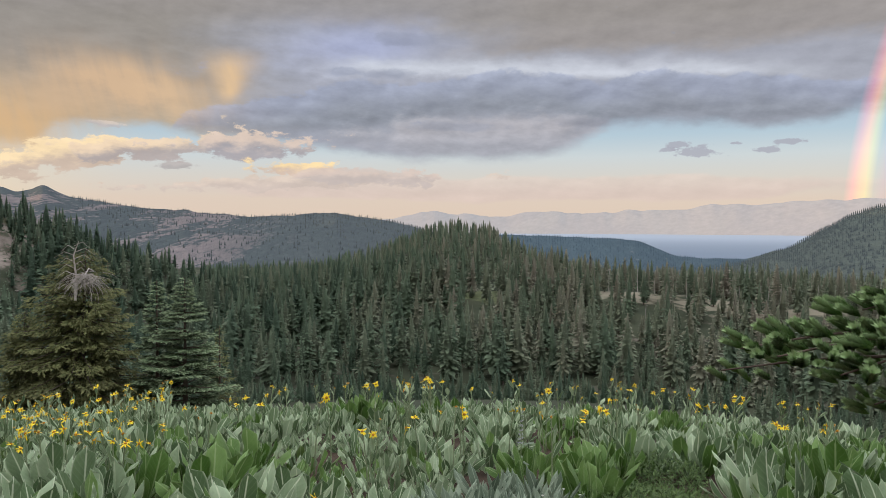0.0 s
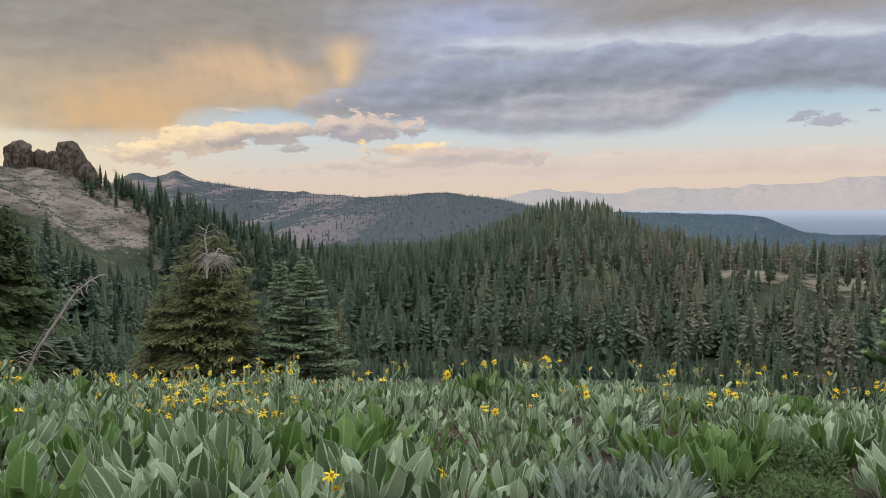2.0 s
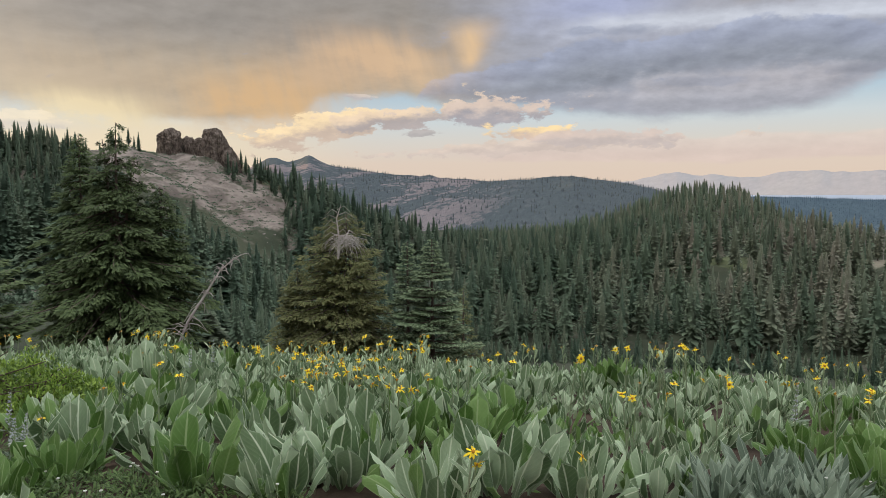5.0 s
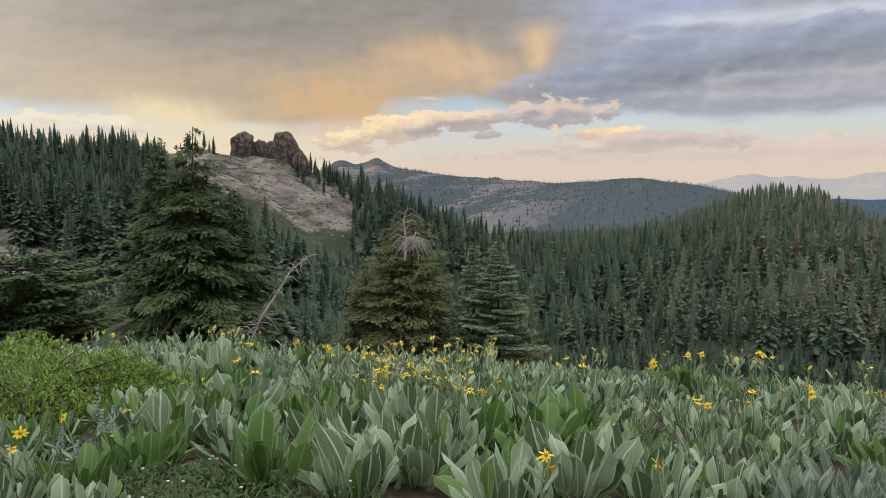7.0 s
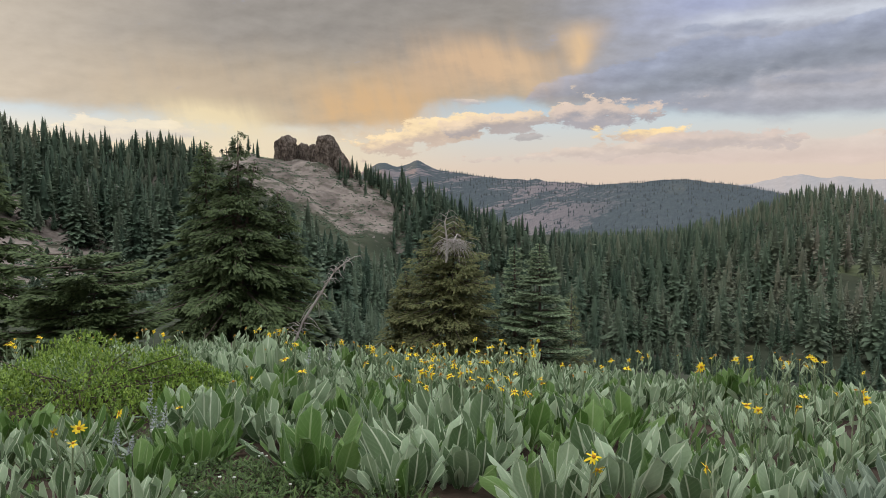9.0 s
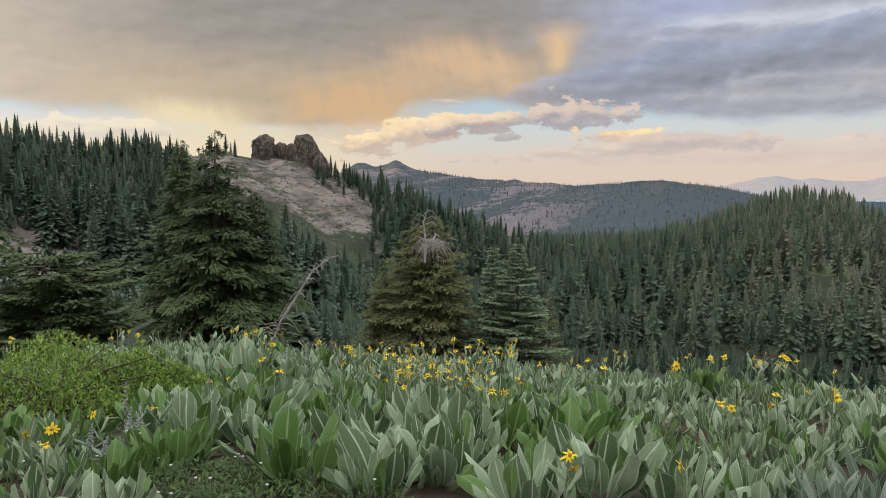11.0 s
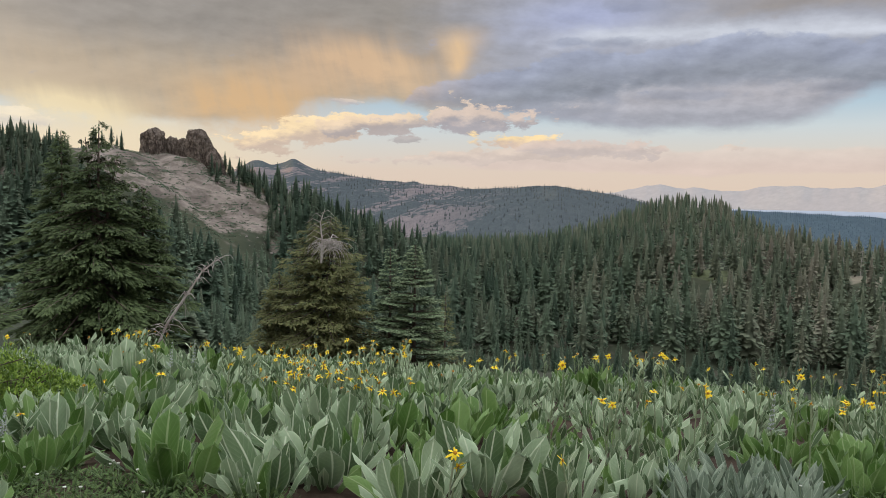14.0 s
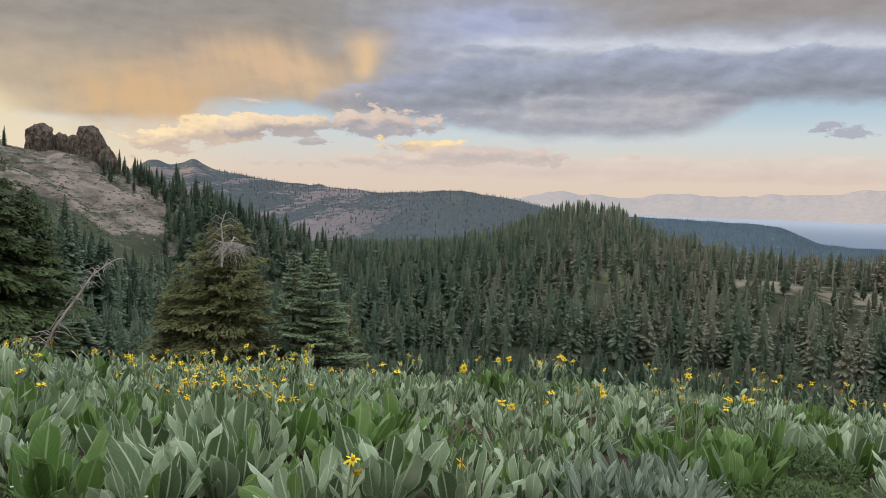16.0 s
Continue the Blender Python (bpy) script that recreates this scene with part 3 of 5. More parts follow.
def polar_sheet(azs, rads, height):
    a, r = np.meshgrid(np.radians(azs), rads, indexing="ij")
    x, y = r * np.sin(a), r * np.cos(a)
    v = np.stack([x, y, height(x, y)], -1).reshape(-1, 3)
    n, m = a.shape
    i, j = np.meshgrid(np.arange(n - 1), np.arange(m - 1), indexing="ij")
    q = (i * m + j).ravel()
    return v, np.concatenate([np.stack([q, q + 1, q + m + 1], 1), np.stack([q, q + m + 1, q + m], 1)])


azs = np.concatenate([np.arange(-180, -56, 2.0), np.arange(-56, 56, 0.3), np.arange(56, 180.1, 2.0)])
rads = np.concatenate([[0.02, 0.4, 0.8], np.geomspace(1.2, 330, 140), np.linspace(334, 520, 62), np.geomspace(530, 1500, 38), np.linspace(1600, 4900, 8)])
v, f = polar_sheet(azs, rads, land)
ground = tagged(new("ground", mesh_of("ground", v, f, MAT_SOIL, smooth=True)), "reddish bare soil, wooded valley floor and grey scree", "ground", kind="structure")


def ridge(name, crest, d, foot, front, back, material, label, rugged=1.0, seed=1, step=0.12, wob=0.08):
    """A range of hills: crest given by heading and elevation, at distance d; it falls to foot on both sides."""
    ca = np.array(crest, float)
    az = np.arange(ca[0, 0], ca[-1, 0] + 1e-6, step)
    el = np.interp(az, ca[:, 0], ca[:, 1])
    el = el + wob * fbm(az * 0.9, az * 0.0 + seed, seed, 4)
    ker = np.hanning(7)
    el = np.convolve(np.pad(el, 3, mode="edge"), ker / ker.sum(), mode="valid")
    top = EYE + d * np.tan(np.radians(el))
    t = np.concatenate([np.linspace(-1, 0, 34), np.linspace(0, 1, 10)[1:]])
    A, T = np.meshgrid(az, t, indexing="ij")
    R = d + np.where(T < 0, T * front, T * back)
    X, Y = R * np.sin(np.radians(A)), R * np.cos(np.radians(A))
    shape = 1 - np.abs(T) ** 1.25
    Z = foot + (top[:, None] - foot) * shape
    Z = Z + rugged * (fbm(X * 0.004, Y * 0.004, seed) * 34 * np.abs(T) ** 0.5 * (1 - np.abs(T)) + fbm(X * 0.02, Y * 0.02, seed + 1, 4) * 4.0)
    Z[:, 0], Z[:, -1] = foot - 30, foot - 30
    v = np.stack([X, Y, Z], -1).reshape(-1, 3)
    n, m = A.shape
    i, j = np.meshgrid(np.arange(n - 1), np.arange(m - 1), indexing="ij")
    q = (i * m + j).ravel()
    f = np.concatenate([np.stack([q, q + 1, q + m + 1], 1), np.stack([q, q + m + 1, q + m], 1)])
    ob = new(name, mesh_of(name, v, f, material, smooth=True))
    return tagged(ob, label, "hill", kind="structure"), (az, top, d)


# west of -45 the range is unseen, raised to shade valley and slopes
PEAKS = [(-150, 5), (-120, 7.1), (-90, 7.6), (-80, 7.45), (-73, 7.25), (-67, 6.2), (-60, 5.0), (-45, 4.0), (-36, 2.2), (-30, 1.6), (-22, 1.0), (-19.6, 1.2), (-18.7, 1.63), (-17.6, 2.25), (-17.0, 2.28), (-16.1, 2.0), (-15.2, 2.2), (-14.6, 2.5), (-13.9, 2.15),
         (-12.9, 1.7), (-9.6, 1.15), (-6.2, 0.82), (-5.5, 0.95), (-4.9, 0.75), (-1.0, 0.40), (2.9, 0.60), (5.4, 0.76), (9.3, 0.20), (12.2, -0.52), (16, -1.4), (22, -2.4)]
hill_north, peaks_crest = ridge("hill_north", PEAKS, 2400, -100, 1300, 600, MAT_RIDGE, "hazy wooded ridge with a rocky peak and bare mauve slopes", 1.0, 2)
HEAD = [(10, -1.4), (17, -0.9), (20.9, -0.93), (23, -1.0), (26.8, -1.12), (28.3, -1.25), (29.3, -1.65), (31.2, -2.42), (33.5, -2.52), (36, -2.5), (40, -2.6)]
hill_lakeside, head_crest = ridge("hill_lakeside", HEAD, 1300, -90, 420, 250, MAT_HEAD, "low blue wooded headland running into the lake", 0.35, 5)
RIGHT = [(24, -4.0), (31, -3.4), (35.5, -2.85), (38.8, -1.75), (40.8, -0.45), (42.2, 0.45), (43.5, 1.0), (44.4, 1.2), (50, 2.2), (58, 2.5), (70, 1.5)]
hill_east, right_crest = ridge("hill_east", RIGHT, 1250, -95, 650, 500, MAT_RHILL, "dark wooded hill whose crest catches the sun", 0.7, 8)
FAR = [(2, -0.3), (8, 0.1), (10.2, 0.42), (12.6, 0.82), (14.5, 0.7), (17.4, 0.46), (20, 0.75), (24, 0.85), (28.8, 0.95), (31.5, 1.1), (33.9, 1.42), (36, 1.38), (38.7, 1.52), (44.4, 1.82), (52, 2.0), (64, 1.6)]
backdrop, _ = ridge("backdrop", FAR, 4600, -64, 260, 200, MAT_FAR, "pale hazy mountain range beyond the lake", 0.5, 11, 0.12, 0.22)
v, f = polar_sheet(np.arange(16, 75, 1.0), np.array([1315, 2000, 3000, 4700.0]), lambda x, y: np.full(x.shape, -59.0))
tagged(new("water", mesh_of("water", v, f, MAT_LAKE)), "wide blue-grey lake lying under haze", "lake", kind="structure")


# ---------------------------------------------------------------- conifers
def conifer(rng, h, width, whorls, per, bare=0.1, wide_at=0.15, sharp=0.9, tone=0.0):
    """A conifer of h metres: a trunk, and uneven tiers of drooping boughs round a dense inner crown. Arrays (verts, tris, uv) of each."""
    trunk = tube([(0, 0, -1.5), (0, 0, h * 0.5), (0, 0, h * 0.95)], [h * 0.013, h * 0.008, h * 0.002], 4)
    soup = Soup()
    side = rng.uniform(0, 6.283)

    def profile(t):
        return 0.66 + 0.34 * (t - bare) / wide_at if t < bare + wide_at else ((1 - t) / (1 - bare - wide_at)) ** sharp

    # dense inner crown
    core, tris = [], []
    levels = (bare, bare + wide_at, 0.5, 0.68, 0.84)
    for t in levels:
        for j in range(5):
            a, q = 6.283 * j / 5 + 4 * t, width * 0.5 * profile(t) * rng.uniform(0.36, 0.56)
            core.append((q * math.cos(a), q * math.sin(a), h * (t + rng.uniform(-0.02, 0.02))))
    core.append((0, 0, h * 0.95))
    for i in range(len(levels) - 1):
        for j in range(5):
            p, q = 5 * i + j, 5 * i + (j + 1) % 5
            tris += [(p, q, q + 5), (p, q + 5, p + 5)]
    tris += [(20 + j, 20 + (j + 1) % 5, 25) for j in range(5)]
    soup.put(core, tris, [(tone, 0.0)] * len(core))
    v, uv = [], []
    for i in range(whorls):
        t = bare + (0.985 - bare) * ((i + rng.uniform(0.0, 1.0)) / whorls) ** 0.95
        prof = profile(t)
        ring = rng.uniform(0.82, 1.10)
        n = max(4, int(round(per * (0.5 + 0.5 * prof))))
        a0 = rng.uniform(0, 6.283)
        for j in range(n):
            a = a0 + 6.283 * (j + rng.uniform(-0.4, 0.4)) / n
            R = width * 0.5 * (prof * ring * rng.uniform(0.60, 1.16) * (1 + 0.14 * math.cos(a - side)) + 0.035)
            droop = rng.uniform(0.15, 0.85) * (1.15 - 0.8 * t)
            ca, sa = math.cos(a), math.sin(a)
            w = R * rng.uniform(0.15, 0.28)
            z = h * (t + rng.uniform(-0.02, 0.02))
            k0, km, tip = R * 0.25, R * 0.66, w * rng.uniform(-0.5, 0.5)
            zm, z1 = z - droop * (km - k0) * 0.7, z - droop * (R - k0)
            v += [(ca * k0, sa * k0, z), (ca * km - sa * w, sa * km + ca * w, zm - tip), (ca * R, sa * R, z1), (ca * km + sa * w, sa * km - ca * w, zm + tip)]
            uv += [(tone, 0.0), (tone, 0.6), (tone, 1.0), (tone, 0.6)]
    n = len(v) // 4
    soup.put(v, (np.arange(n)[:, None, None] * 4 + np.array([(0, 1, 2), (0, 2, 3)])[None]).reshape(-1, 3), uv)
    v, f, uv = np.concatenate(soup.v), np.concatenate(soup.f), np.concatenate(soup.t)
    # the crown is shaded as one soft mass: normals lean out from the trunk and up
    nor = np.stack([v[:, 0], v[:, 1], np.hypot(v[:, 0], v[:, 1]) * 0.75 + 0.05 * width], 1)
    nor /= np.linalg.norm(nor, axis=1)[:, None]
    p = v[f]
    wrong = np.einsum("ij,ij->i", np.cross(p[:, 1] - p[:, 0], p[:, 2] - p[:, 0]), nor[f].sum(1)) < 0
    f[wrong] = f[wrong][:, ::-1]
    return trunk, (v, f, uv, nor)


def forest_spots():
    """Places, heights, widths, turns and tones of the trees of the woods."""
    rng = np.random.default_rng(11)
    out = []
    n = 30000
    az = rng.uniform(-50, 52, n)
    r = np.sqrt(rng.uniform(110 ** 2, 1060 ** 2, n)) * rng.choice([1.0, 0.72, 0.48], n, p=[0.46, 0.3, 0.24])
    x, y = r * np.sin(np.radians(az)), r * np.cos(np.radians(az))
    clump = fbm(x * 0.02, y * 0.02, 21, 3)
    grid = {}
    for i in range(n):
        A, R = az[i], r[i]
        nearest = 104 if A < -9 else np.interp(A, [-9, -1, 6], [118, 190, 214])
        if clump[i] < -0.36 or (R < nearest and A > -30):
            continue
        # the wooded hill on the left begins past the scree at its foot
        if A < -30 and (R < (185 if A < -36.5 else 125) or R > 430):
            continue
        # the scree under the crags stays open, but for a belt of trees below
        if -30 <= A < -20.5 and R > 335:
            continue
        if -20.5 <= A < -16.5 and 330 < R < 440:
            continue
        if -16 <= A < -9 and 380 < R < 430 and rng.random() < 0.6:
            continue
        if A < -4 and R > 560:
            continue
        # clearings
        if any(((A - ca) / wa) ** 2 + ((R - cr) / wr) ** 2 < 1 for ca, cr, wa, wr in ((16.6, 425, 2.2, 55), (27.6, 415, 2.8, 85), (34, 405, 3.2, 75), (40, 400, 3.5, 60))) and rng.random() < 0.88:
            continue
        gap = 3.9 if A < -28 else 6.3 if R < 420 else 6.8
        key = (int(x[i] // gap), int(y[i] // gap))
        if any((key[0] + p, key[1] + q) in grid and math.hypot(grid[(key[0] + p, key[1] + q)][0] - x[i], grid[(key[0] + p, key[1] + q)][1] - y[i]) < gap for p in (-1, 0, 1) for q in (-1, 0, 1)):
            continue
        grid[key] = (x[i], y[i])
        h = rng.uniform(12, 25) * (1.0 + 0.3 * clump[i])
        if A < -16 and R > 300:
            h *= 0.62
        elif A < -30:
            h *= 0.72
        elif A < -6 and R < 190:
            h *= 0.66
        elif A >= -6 and R < 268:
            h *= 0.45
        elif R > 560:
            h *= 0.80
        if rng.random() < 0.22:
            h *= 0.58
        tone = 0.62 * rng.random() ** 1.2 + 0.34 * float(smooth(A, 0, 26)) * float(smooth(R, 240, 330)) + 0.20 * clump[i] - (0.12 if -30 < A < -5 else 0.0)
        out.append((x[i], y[i], h, rng.uniform(0.30, 0.50) * (1.2 if h < 9 else 1.0), rng.uniform(0, 6.283), min(max(tone, 0.0), 0.99)))
    a = np.array(out)
    z = land(a[:, 0], a[:, 1])
    return np.column_stack([a[:, :2], z, a[:, 2:]])


SPOTS = forest_spots()
ORDER = np.argsort(np.hypot(SPOTS[:, 0], SPOTS[:, 1]))
rng = np.random.default_rng(5)
kinds = []
for i in range(9):
    tr, fo = conifer(rng, 20.0, 5.6, 46, 13, rng.uniform(0.02, 0.08), rng.uniform(0.08, 0.2), rng.uniform(0.75, 1.05), 0.06 * i)
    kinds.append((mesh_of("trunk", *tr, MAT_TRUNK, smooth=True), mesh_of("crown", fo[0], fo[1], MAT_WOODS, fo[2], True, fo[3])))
for n, i in enumerate(ORDER[:280]):
    x, y, z, h, wd, turn, tone = SPOTS[i]
    tall = "tall" if h > 15 else "young" if h < 9 else "slender"
    t = thing("conifer", f"{tall} dark green conifer in the valley woods", "tree", group="conifers of the valley")
    s, w = h / 20, h * wd / 5.6
    t.matrix_basis = Matrix.Translation((x, y, z)) @ Matrix.Rotation(turn, 4, "Z") @ Matrix.Diagonal((w, w, s, 1))
    child("trunk", kinds[n % 9][0], t)
    child("crown", kinds[n % 9][1], t)

lean_kinds = [conifer(rng, 20.0, 5.6, 13, 6, rng.uniform(0.02, 0.14), rng.uniform(0.08, 0.25), rng.uniform(0.65, 1.0)) for _ in range(9)]
far_kinds = [conifer(rng, 20.0, 5.6, 23, 8, rng.uniform(0.02, 0.12), rng.uniform(0.08, 0.22), rng.uniform(0.7, 1.05)) for _ in range(12)]
crowns, trunks, facing = Soup(), Soup(), []
rg = np.random.default_rng(91)
extra = []
for a0, a1, d0, d1, h0, h1, n in ((-31.5, -26.2, 455, 485, 6, 12, 26), (-18.4, -12, 445, 500, 8, 15, 40), (-43, -31, 95, 185, 0.8, 2.2, 150), (-43, -33, 130, 190, 3.0, 6.0, 14), (-47, -31, 385, 432, 5, 10, 200), (-50, -30.5, 190, 420, 6, 14, 560),
                                   (-5, 50, 205, 330, 4, 10, 460), (-29, -5, 104, 300, 3.5, 8, 300), (-29, -6, 140, 330, 10, 17, 300), (-28, -13, 52, 106, 2.5, 6.0, 130)):
    for _ in range(n):
        a, d = rg.uniform(a0, a1), rg.uniform(d0, d1)
        x, y = d * math.sin(radians(a)), d * math.cos(radians(a))
        h = rg.uniform(h0, h1)
        extra.append((x, y, float(land(x, y)), h, rg.uniform(0.24, 0.40) if h > 4 else 1.1, rg.uniform(0, 6), 0.55 * rg.random()))
SPOTS = np.concatenate([SPOTS, np.array(extra)])
ORDER = np.concatenate([ORDER, np.arange(len(ORDER), len(SPOTS))])
for n, i in enumerate(ORDER[280:]):
    x, y, z, h, wd, turn, tone = SPOTS[i]
    tr, fo = lean_kinds[n % 9] if math.hypot(x, y) > 560 else far_kinds[n % 12]
    w, s = h * wd / 5.6, h / 20
    c, sn = math.cos(turn) * w, math.sin(turn) * w
    m = np.array([[c, -sn, 0], [sn, c, 0], [0, 0, s]])
    crowns.put(fo[0] @ m.T + (x, y, z), fo[1], fo[2] + (tone, 0))
    ct, st = math.cos(turn), math.sin(turn)
    facing.append(fo[3] @ np.array([[ct, -st, 0], [st, ct, 0], [0, 0, 1]]).T)
    trunks.put(tr[0] @ m.T + (x, y, z), tr[1])
woods = thing("forest", "dense dark conifer woods over valley and hill", "forest", kind="stuff")
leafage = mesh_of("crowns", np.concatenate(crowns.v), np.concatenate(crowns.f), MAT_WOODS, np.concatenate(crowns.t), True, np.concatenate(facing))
tagged(child("crowns", leafage, woods), kind="stuff")
tagged(child("trunks", trunks.mesh("trunks", MAT_TRUNK), woods), kind="stuff")


def slope_cover():
    """Low shrubs and fallen blocks on the open slopes below the crags."""
    rg = np.random.default_rng(17)
    shrubs, blocks = Soup(), Soup()
    for a0, a1, d0, d1, n, keep in ((-29, -13, 350, 486, 1500, 0.02), (-44, -31, 90, 190, 420, -0.05)):
        a, d = rg.uniform(a0, a1, n), rg.uniform(d0, d1, n)
        x, y = d * np.sin(np.radians(a)), d * np.cos(np.radians(a))
        patch = fbm(x * 0.06, y * 0.03, 29, 3)
        z = land(x, y)
        for i in range(n):
            if patch[i] < keep:
                if rg.random() < 0.14:
                    c, size = np.array((x[i], y[i], z[i])), rg.uniform(0.3, 1.1) * (1.0 if d[i] > 300 else 0.5)
                    p = np.array([(1, 0, 0), (-1, 0, 0), (0, 1, 0), (0, -1, 0), (0, 0, 0.8), (0.6, 0.6, 0.6), (-0.6, -0.5, 0.55)]) * rg.uniform(0.6, 1.3, (7, 1)) * size
                    blocks.put(p + c, [(0, 2, 5), (5, 2, 4), (0, 5, 4), (2, 1, 4), (1, 6, 4), (1, 3, 6), (6, 3, 4), (3, 0, 4)])
                continue
            wide, high = rg.uniform(0.7, 2.4) * (1.0 if d[i] > 300 else 0.6), rg.uniform(0.4, 1.2) * (1.0 if d[i] > 300 else 0.6)
            for _ in range(12):
                b, q = rg.uniform(0, 6.283), math.sqrt(rg.random())
                c = np.array((x[i] + wide * q * math.cos(b), y[i] + wide * q * math.sin(b), z[i] + high * (1 - q * q) * rg.uniform(0.4, 1.0)))
                e, g = rg.uniform(0, 6.283), rg.uniform(0.25, 0.6)
                shrubs.put([c, c + (g * math.cos(e), g * math.sin(e), 0.25 * g), c + (g * math.cos(e + 1.4), g * math.sin(e + 1.4), 0.15 * g), c + (0, 0, 0.8 * g)],
                           [(0, 1, 3), (0, 3, 2), (1, 2, 3)], [(0.2, 0.0), (0.3, 0.5), (0.3, 0.5), (0.3, 0.7)])
    tagged(new("slope_shrubs", shrubs.mesh("slope_shrubs", MAT_WOODS)), "low dull green shrubs dotted over bare slopes", "shrubs", kind="stuff")
    tagged(new("slope_boulders", blocks.mesh("slope_boulders", MAT_STONE)), "fallen grey-brown blocks strewn over the scree", "boulders", kind="stuff")


slope_cover()


def ridge_trees(name, crest, hill, n, h0, h1, lo, hi, seed, material, front):
    """Small trees on a far crest and its slope."""
    az, top, d = crest
    rng = np.random.default_rng(seed)
    soup = Soup()
    me = hill.data
    co = np.empty(len(me.vertices) * 3, np.float32)
    me.vertices.foreach_get("co", co)
    co = co.reshape(len(az), -1, 3)
    for _ in range(n):
        i = rng.integers(0, len(az) - 1)
        if not lo < az[i] < hi:
            continue
        back = rng.random() ** 2.0 * front
        j = int(np.clip(33 - back * 33, 1, 33))
        p = co[i, j] * (1 - 0.5) + co[i + 1, j] * 0.5
        h = rng.uniform(h0, h1)
        w = h * 0.21
        o = rng.uniform(0, 6)
        ring = [(p[0] + w * math.cos(o + q), p[1] + w * math.sin(o + q), p[2] + h * 0.1) for q in (0, 1.57, 3.14, 4.71)]
        ring2 = [(p[0] + 0.55 * w * math.cos(o + q), p[1] + 0.55 * w * math.sin(o + q), p[2] + h * 0.55) for q in (0, 1.57, 3.14, 4.71)]
        v = ring + ring2 + [(p[0], p[1], p[2] + h)]
        f = []
        for a in range(4):
            b = (a + 1) % 4
            f += [(a, b, 4 + b), (a, 4 + b, 4 + a), (4 + a, 4 + b, 8)]
        soup.put(v, f)
    ob = new(name, soup.mesh(name, material))
    tagged(ob, "fringe of small far conifers along a ridge", "trees", kind="stuff")


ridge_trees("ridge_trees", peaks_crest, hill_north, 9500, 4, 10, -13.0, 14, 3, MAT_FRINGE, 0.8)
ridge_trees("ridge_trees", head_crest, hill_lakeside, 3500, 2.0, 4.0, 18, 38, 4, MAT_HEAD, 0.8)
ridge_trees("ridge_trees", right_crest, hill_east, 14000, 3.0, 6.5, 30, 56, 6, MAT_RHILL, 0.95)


# ---------------------------------------------------------------- crags
def crag(name, az, el0, el1, wide, deep, d, seed, slant=0.0, label=""):
    """A weathered block of rock on the ridge."""
    lo, hi = toward(az, el0, d), toward(az, el1, d)
    bm = bmesh.new()
    bmesh.ops.create_icosphere(bm, subdivisions=5, radius=1.0)
    h = hi.z - lo.z + 10
    for q in bm.verts:
        c = q.co.copy()
        big = max(abs(c.x), abs(c.y)) + 1e-6
        sq = math.hypot(c.x, c.y) / big
        f = 1 + 0.45 * (1 / max(sq, 1.0) - 0.8)
        n = noise.fractal(c * 1.6 + Vector((seed, 0, 0)), 0.7, 2.1, 6)
        crack = abs(noise.noise(Vector((c.x * 4.2 + seed, c.y * 4.2, c.z * 0.8)))) + 0.5 * abs(noise.noise(Vector((c.x * 9 + seed, c.y * 9, c.z * 2.2))))
        ledge = noise.noise(Vector((c.x * 2 + seed, c.y * 2, c.z * 7)))
        g = f * (1.08 + 0.20 * n - 0.34 * max(0.0, 0.24 - crack) + 0.06 * ledge)
        x, y, z = c.x * g, c.y * g, max(c.z, -0.6)
        zz = math.copysign(abs(z) ** 0.6, z) * (1 + 0.10 * n)
        if slant and x > 0:
            zz -= slant * x ** 1.5
        q.co = (x * wide * 0.5, y * deep * 0.5, (zz * 0.5 + 0.5) * h)
    me = bpy.data.meshes.new(name)
    bm.to_mesh(me)
    bm.free()
    me.materials.append(MAT_ROCK)
    ob = new(name, me)
    ob.matrix_basis = Matrix.Translation((lo.x, lo.y, lo.z - 10)) @ Matrix.Rotation(radians(-az), 4, "Z")
    return tagged(ob, label, "rock", "crags on the ridge")


crag("crag", -24.45, 2.6, 4.35, 13.5, 13, 478, 3, 0.0, "dark rounded crag on the bare ridge")
crag("crag", -23.15, 2.6, 3.82, 7.5, 9, 480, 9, 0.0, "small knobbed crag between two larger ones")
crag("crag", -22.4, 2.4, 3.75, 9, 10, 479, 14, 0.0, "small knobbed crag between two larger ones")
crag("crag", -21.35, 1.9, 4.38, 16, 14, 476, 23, 0.25, "tall brown crag with a sheer side")
crag("crag", -20.35, 0.7, 3.1, 13, 13, 474, 31, 0.45, "broken shoulder of brown rock falling down the ridge")


def snag(p, h, lean, seed, label, limbs=7):
    """A dead bare trunk with stubs of limbs."""
    rng = random.Random(seed)
    t = thing("dead_tree", label, "dead tree", Matrix.Translation(p), "bare dead trunks")
    pts = [(lean * h * (i / 5) ** 1.5, 0.03 * h * math.sin(i), h * i / 5 - 0.5) for i in range(6)]
    child("trunk", mesh_of("trunk", *tube(pts, [h * 0.018 * (1 - 0.8 * i / 5) for i in range(6)], 6), MAT_DEAD, smooth=True), t)
    for _ in range(limbs):
        s = rng.uniform(0.35, 0.95)
        a, L = rng.uniform(0, 6.28), h * rng.uniform(0.05, 0.14) * (1.2 - s)
        z0 = h * s - 0.5
        x0 = lean * h * s ** 1.5
        q = [(x0, 0, z0), (x0 + L * math.cos(a), L * math.sin(a), z0 + L * 0.1), (x0 + 1.8 * L * math.cos(a), 1.8 * L * math.sin(a), z0 - L * 0.3)]
        child("limb", mesh_of("limb", *tube(q, [h * 0.006, h * 0.004, h * 0.001], 4), MAT_DEAD, smooth=True), t)


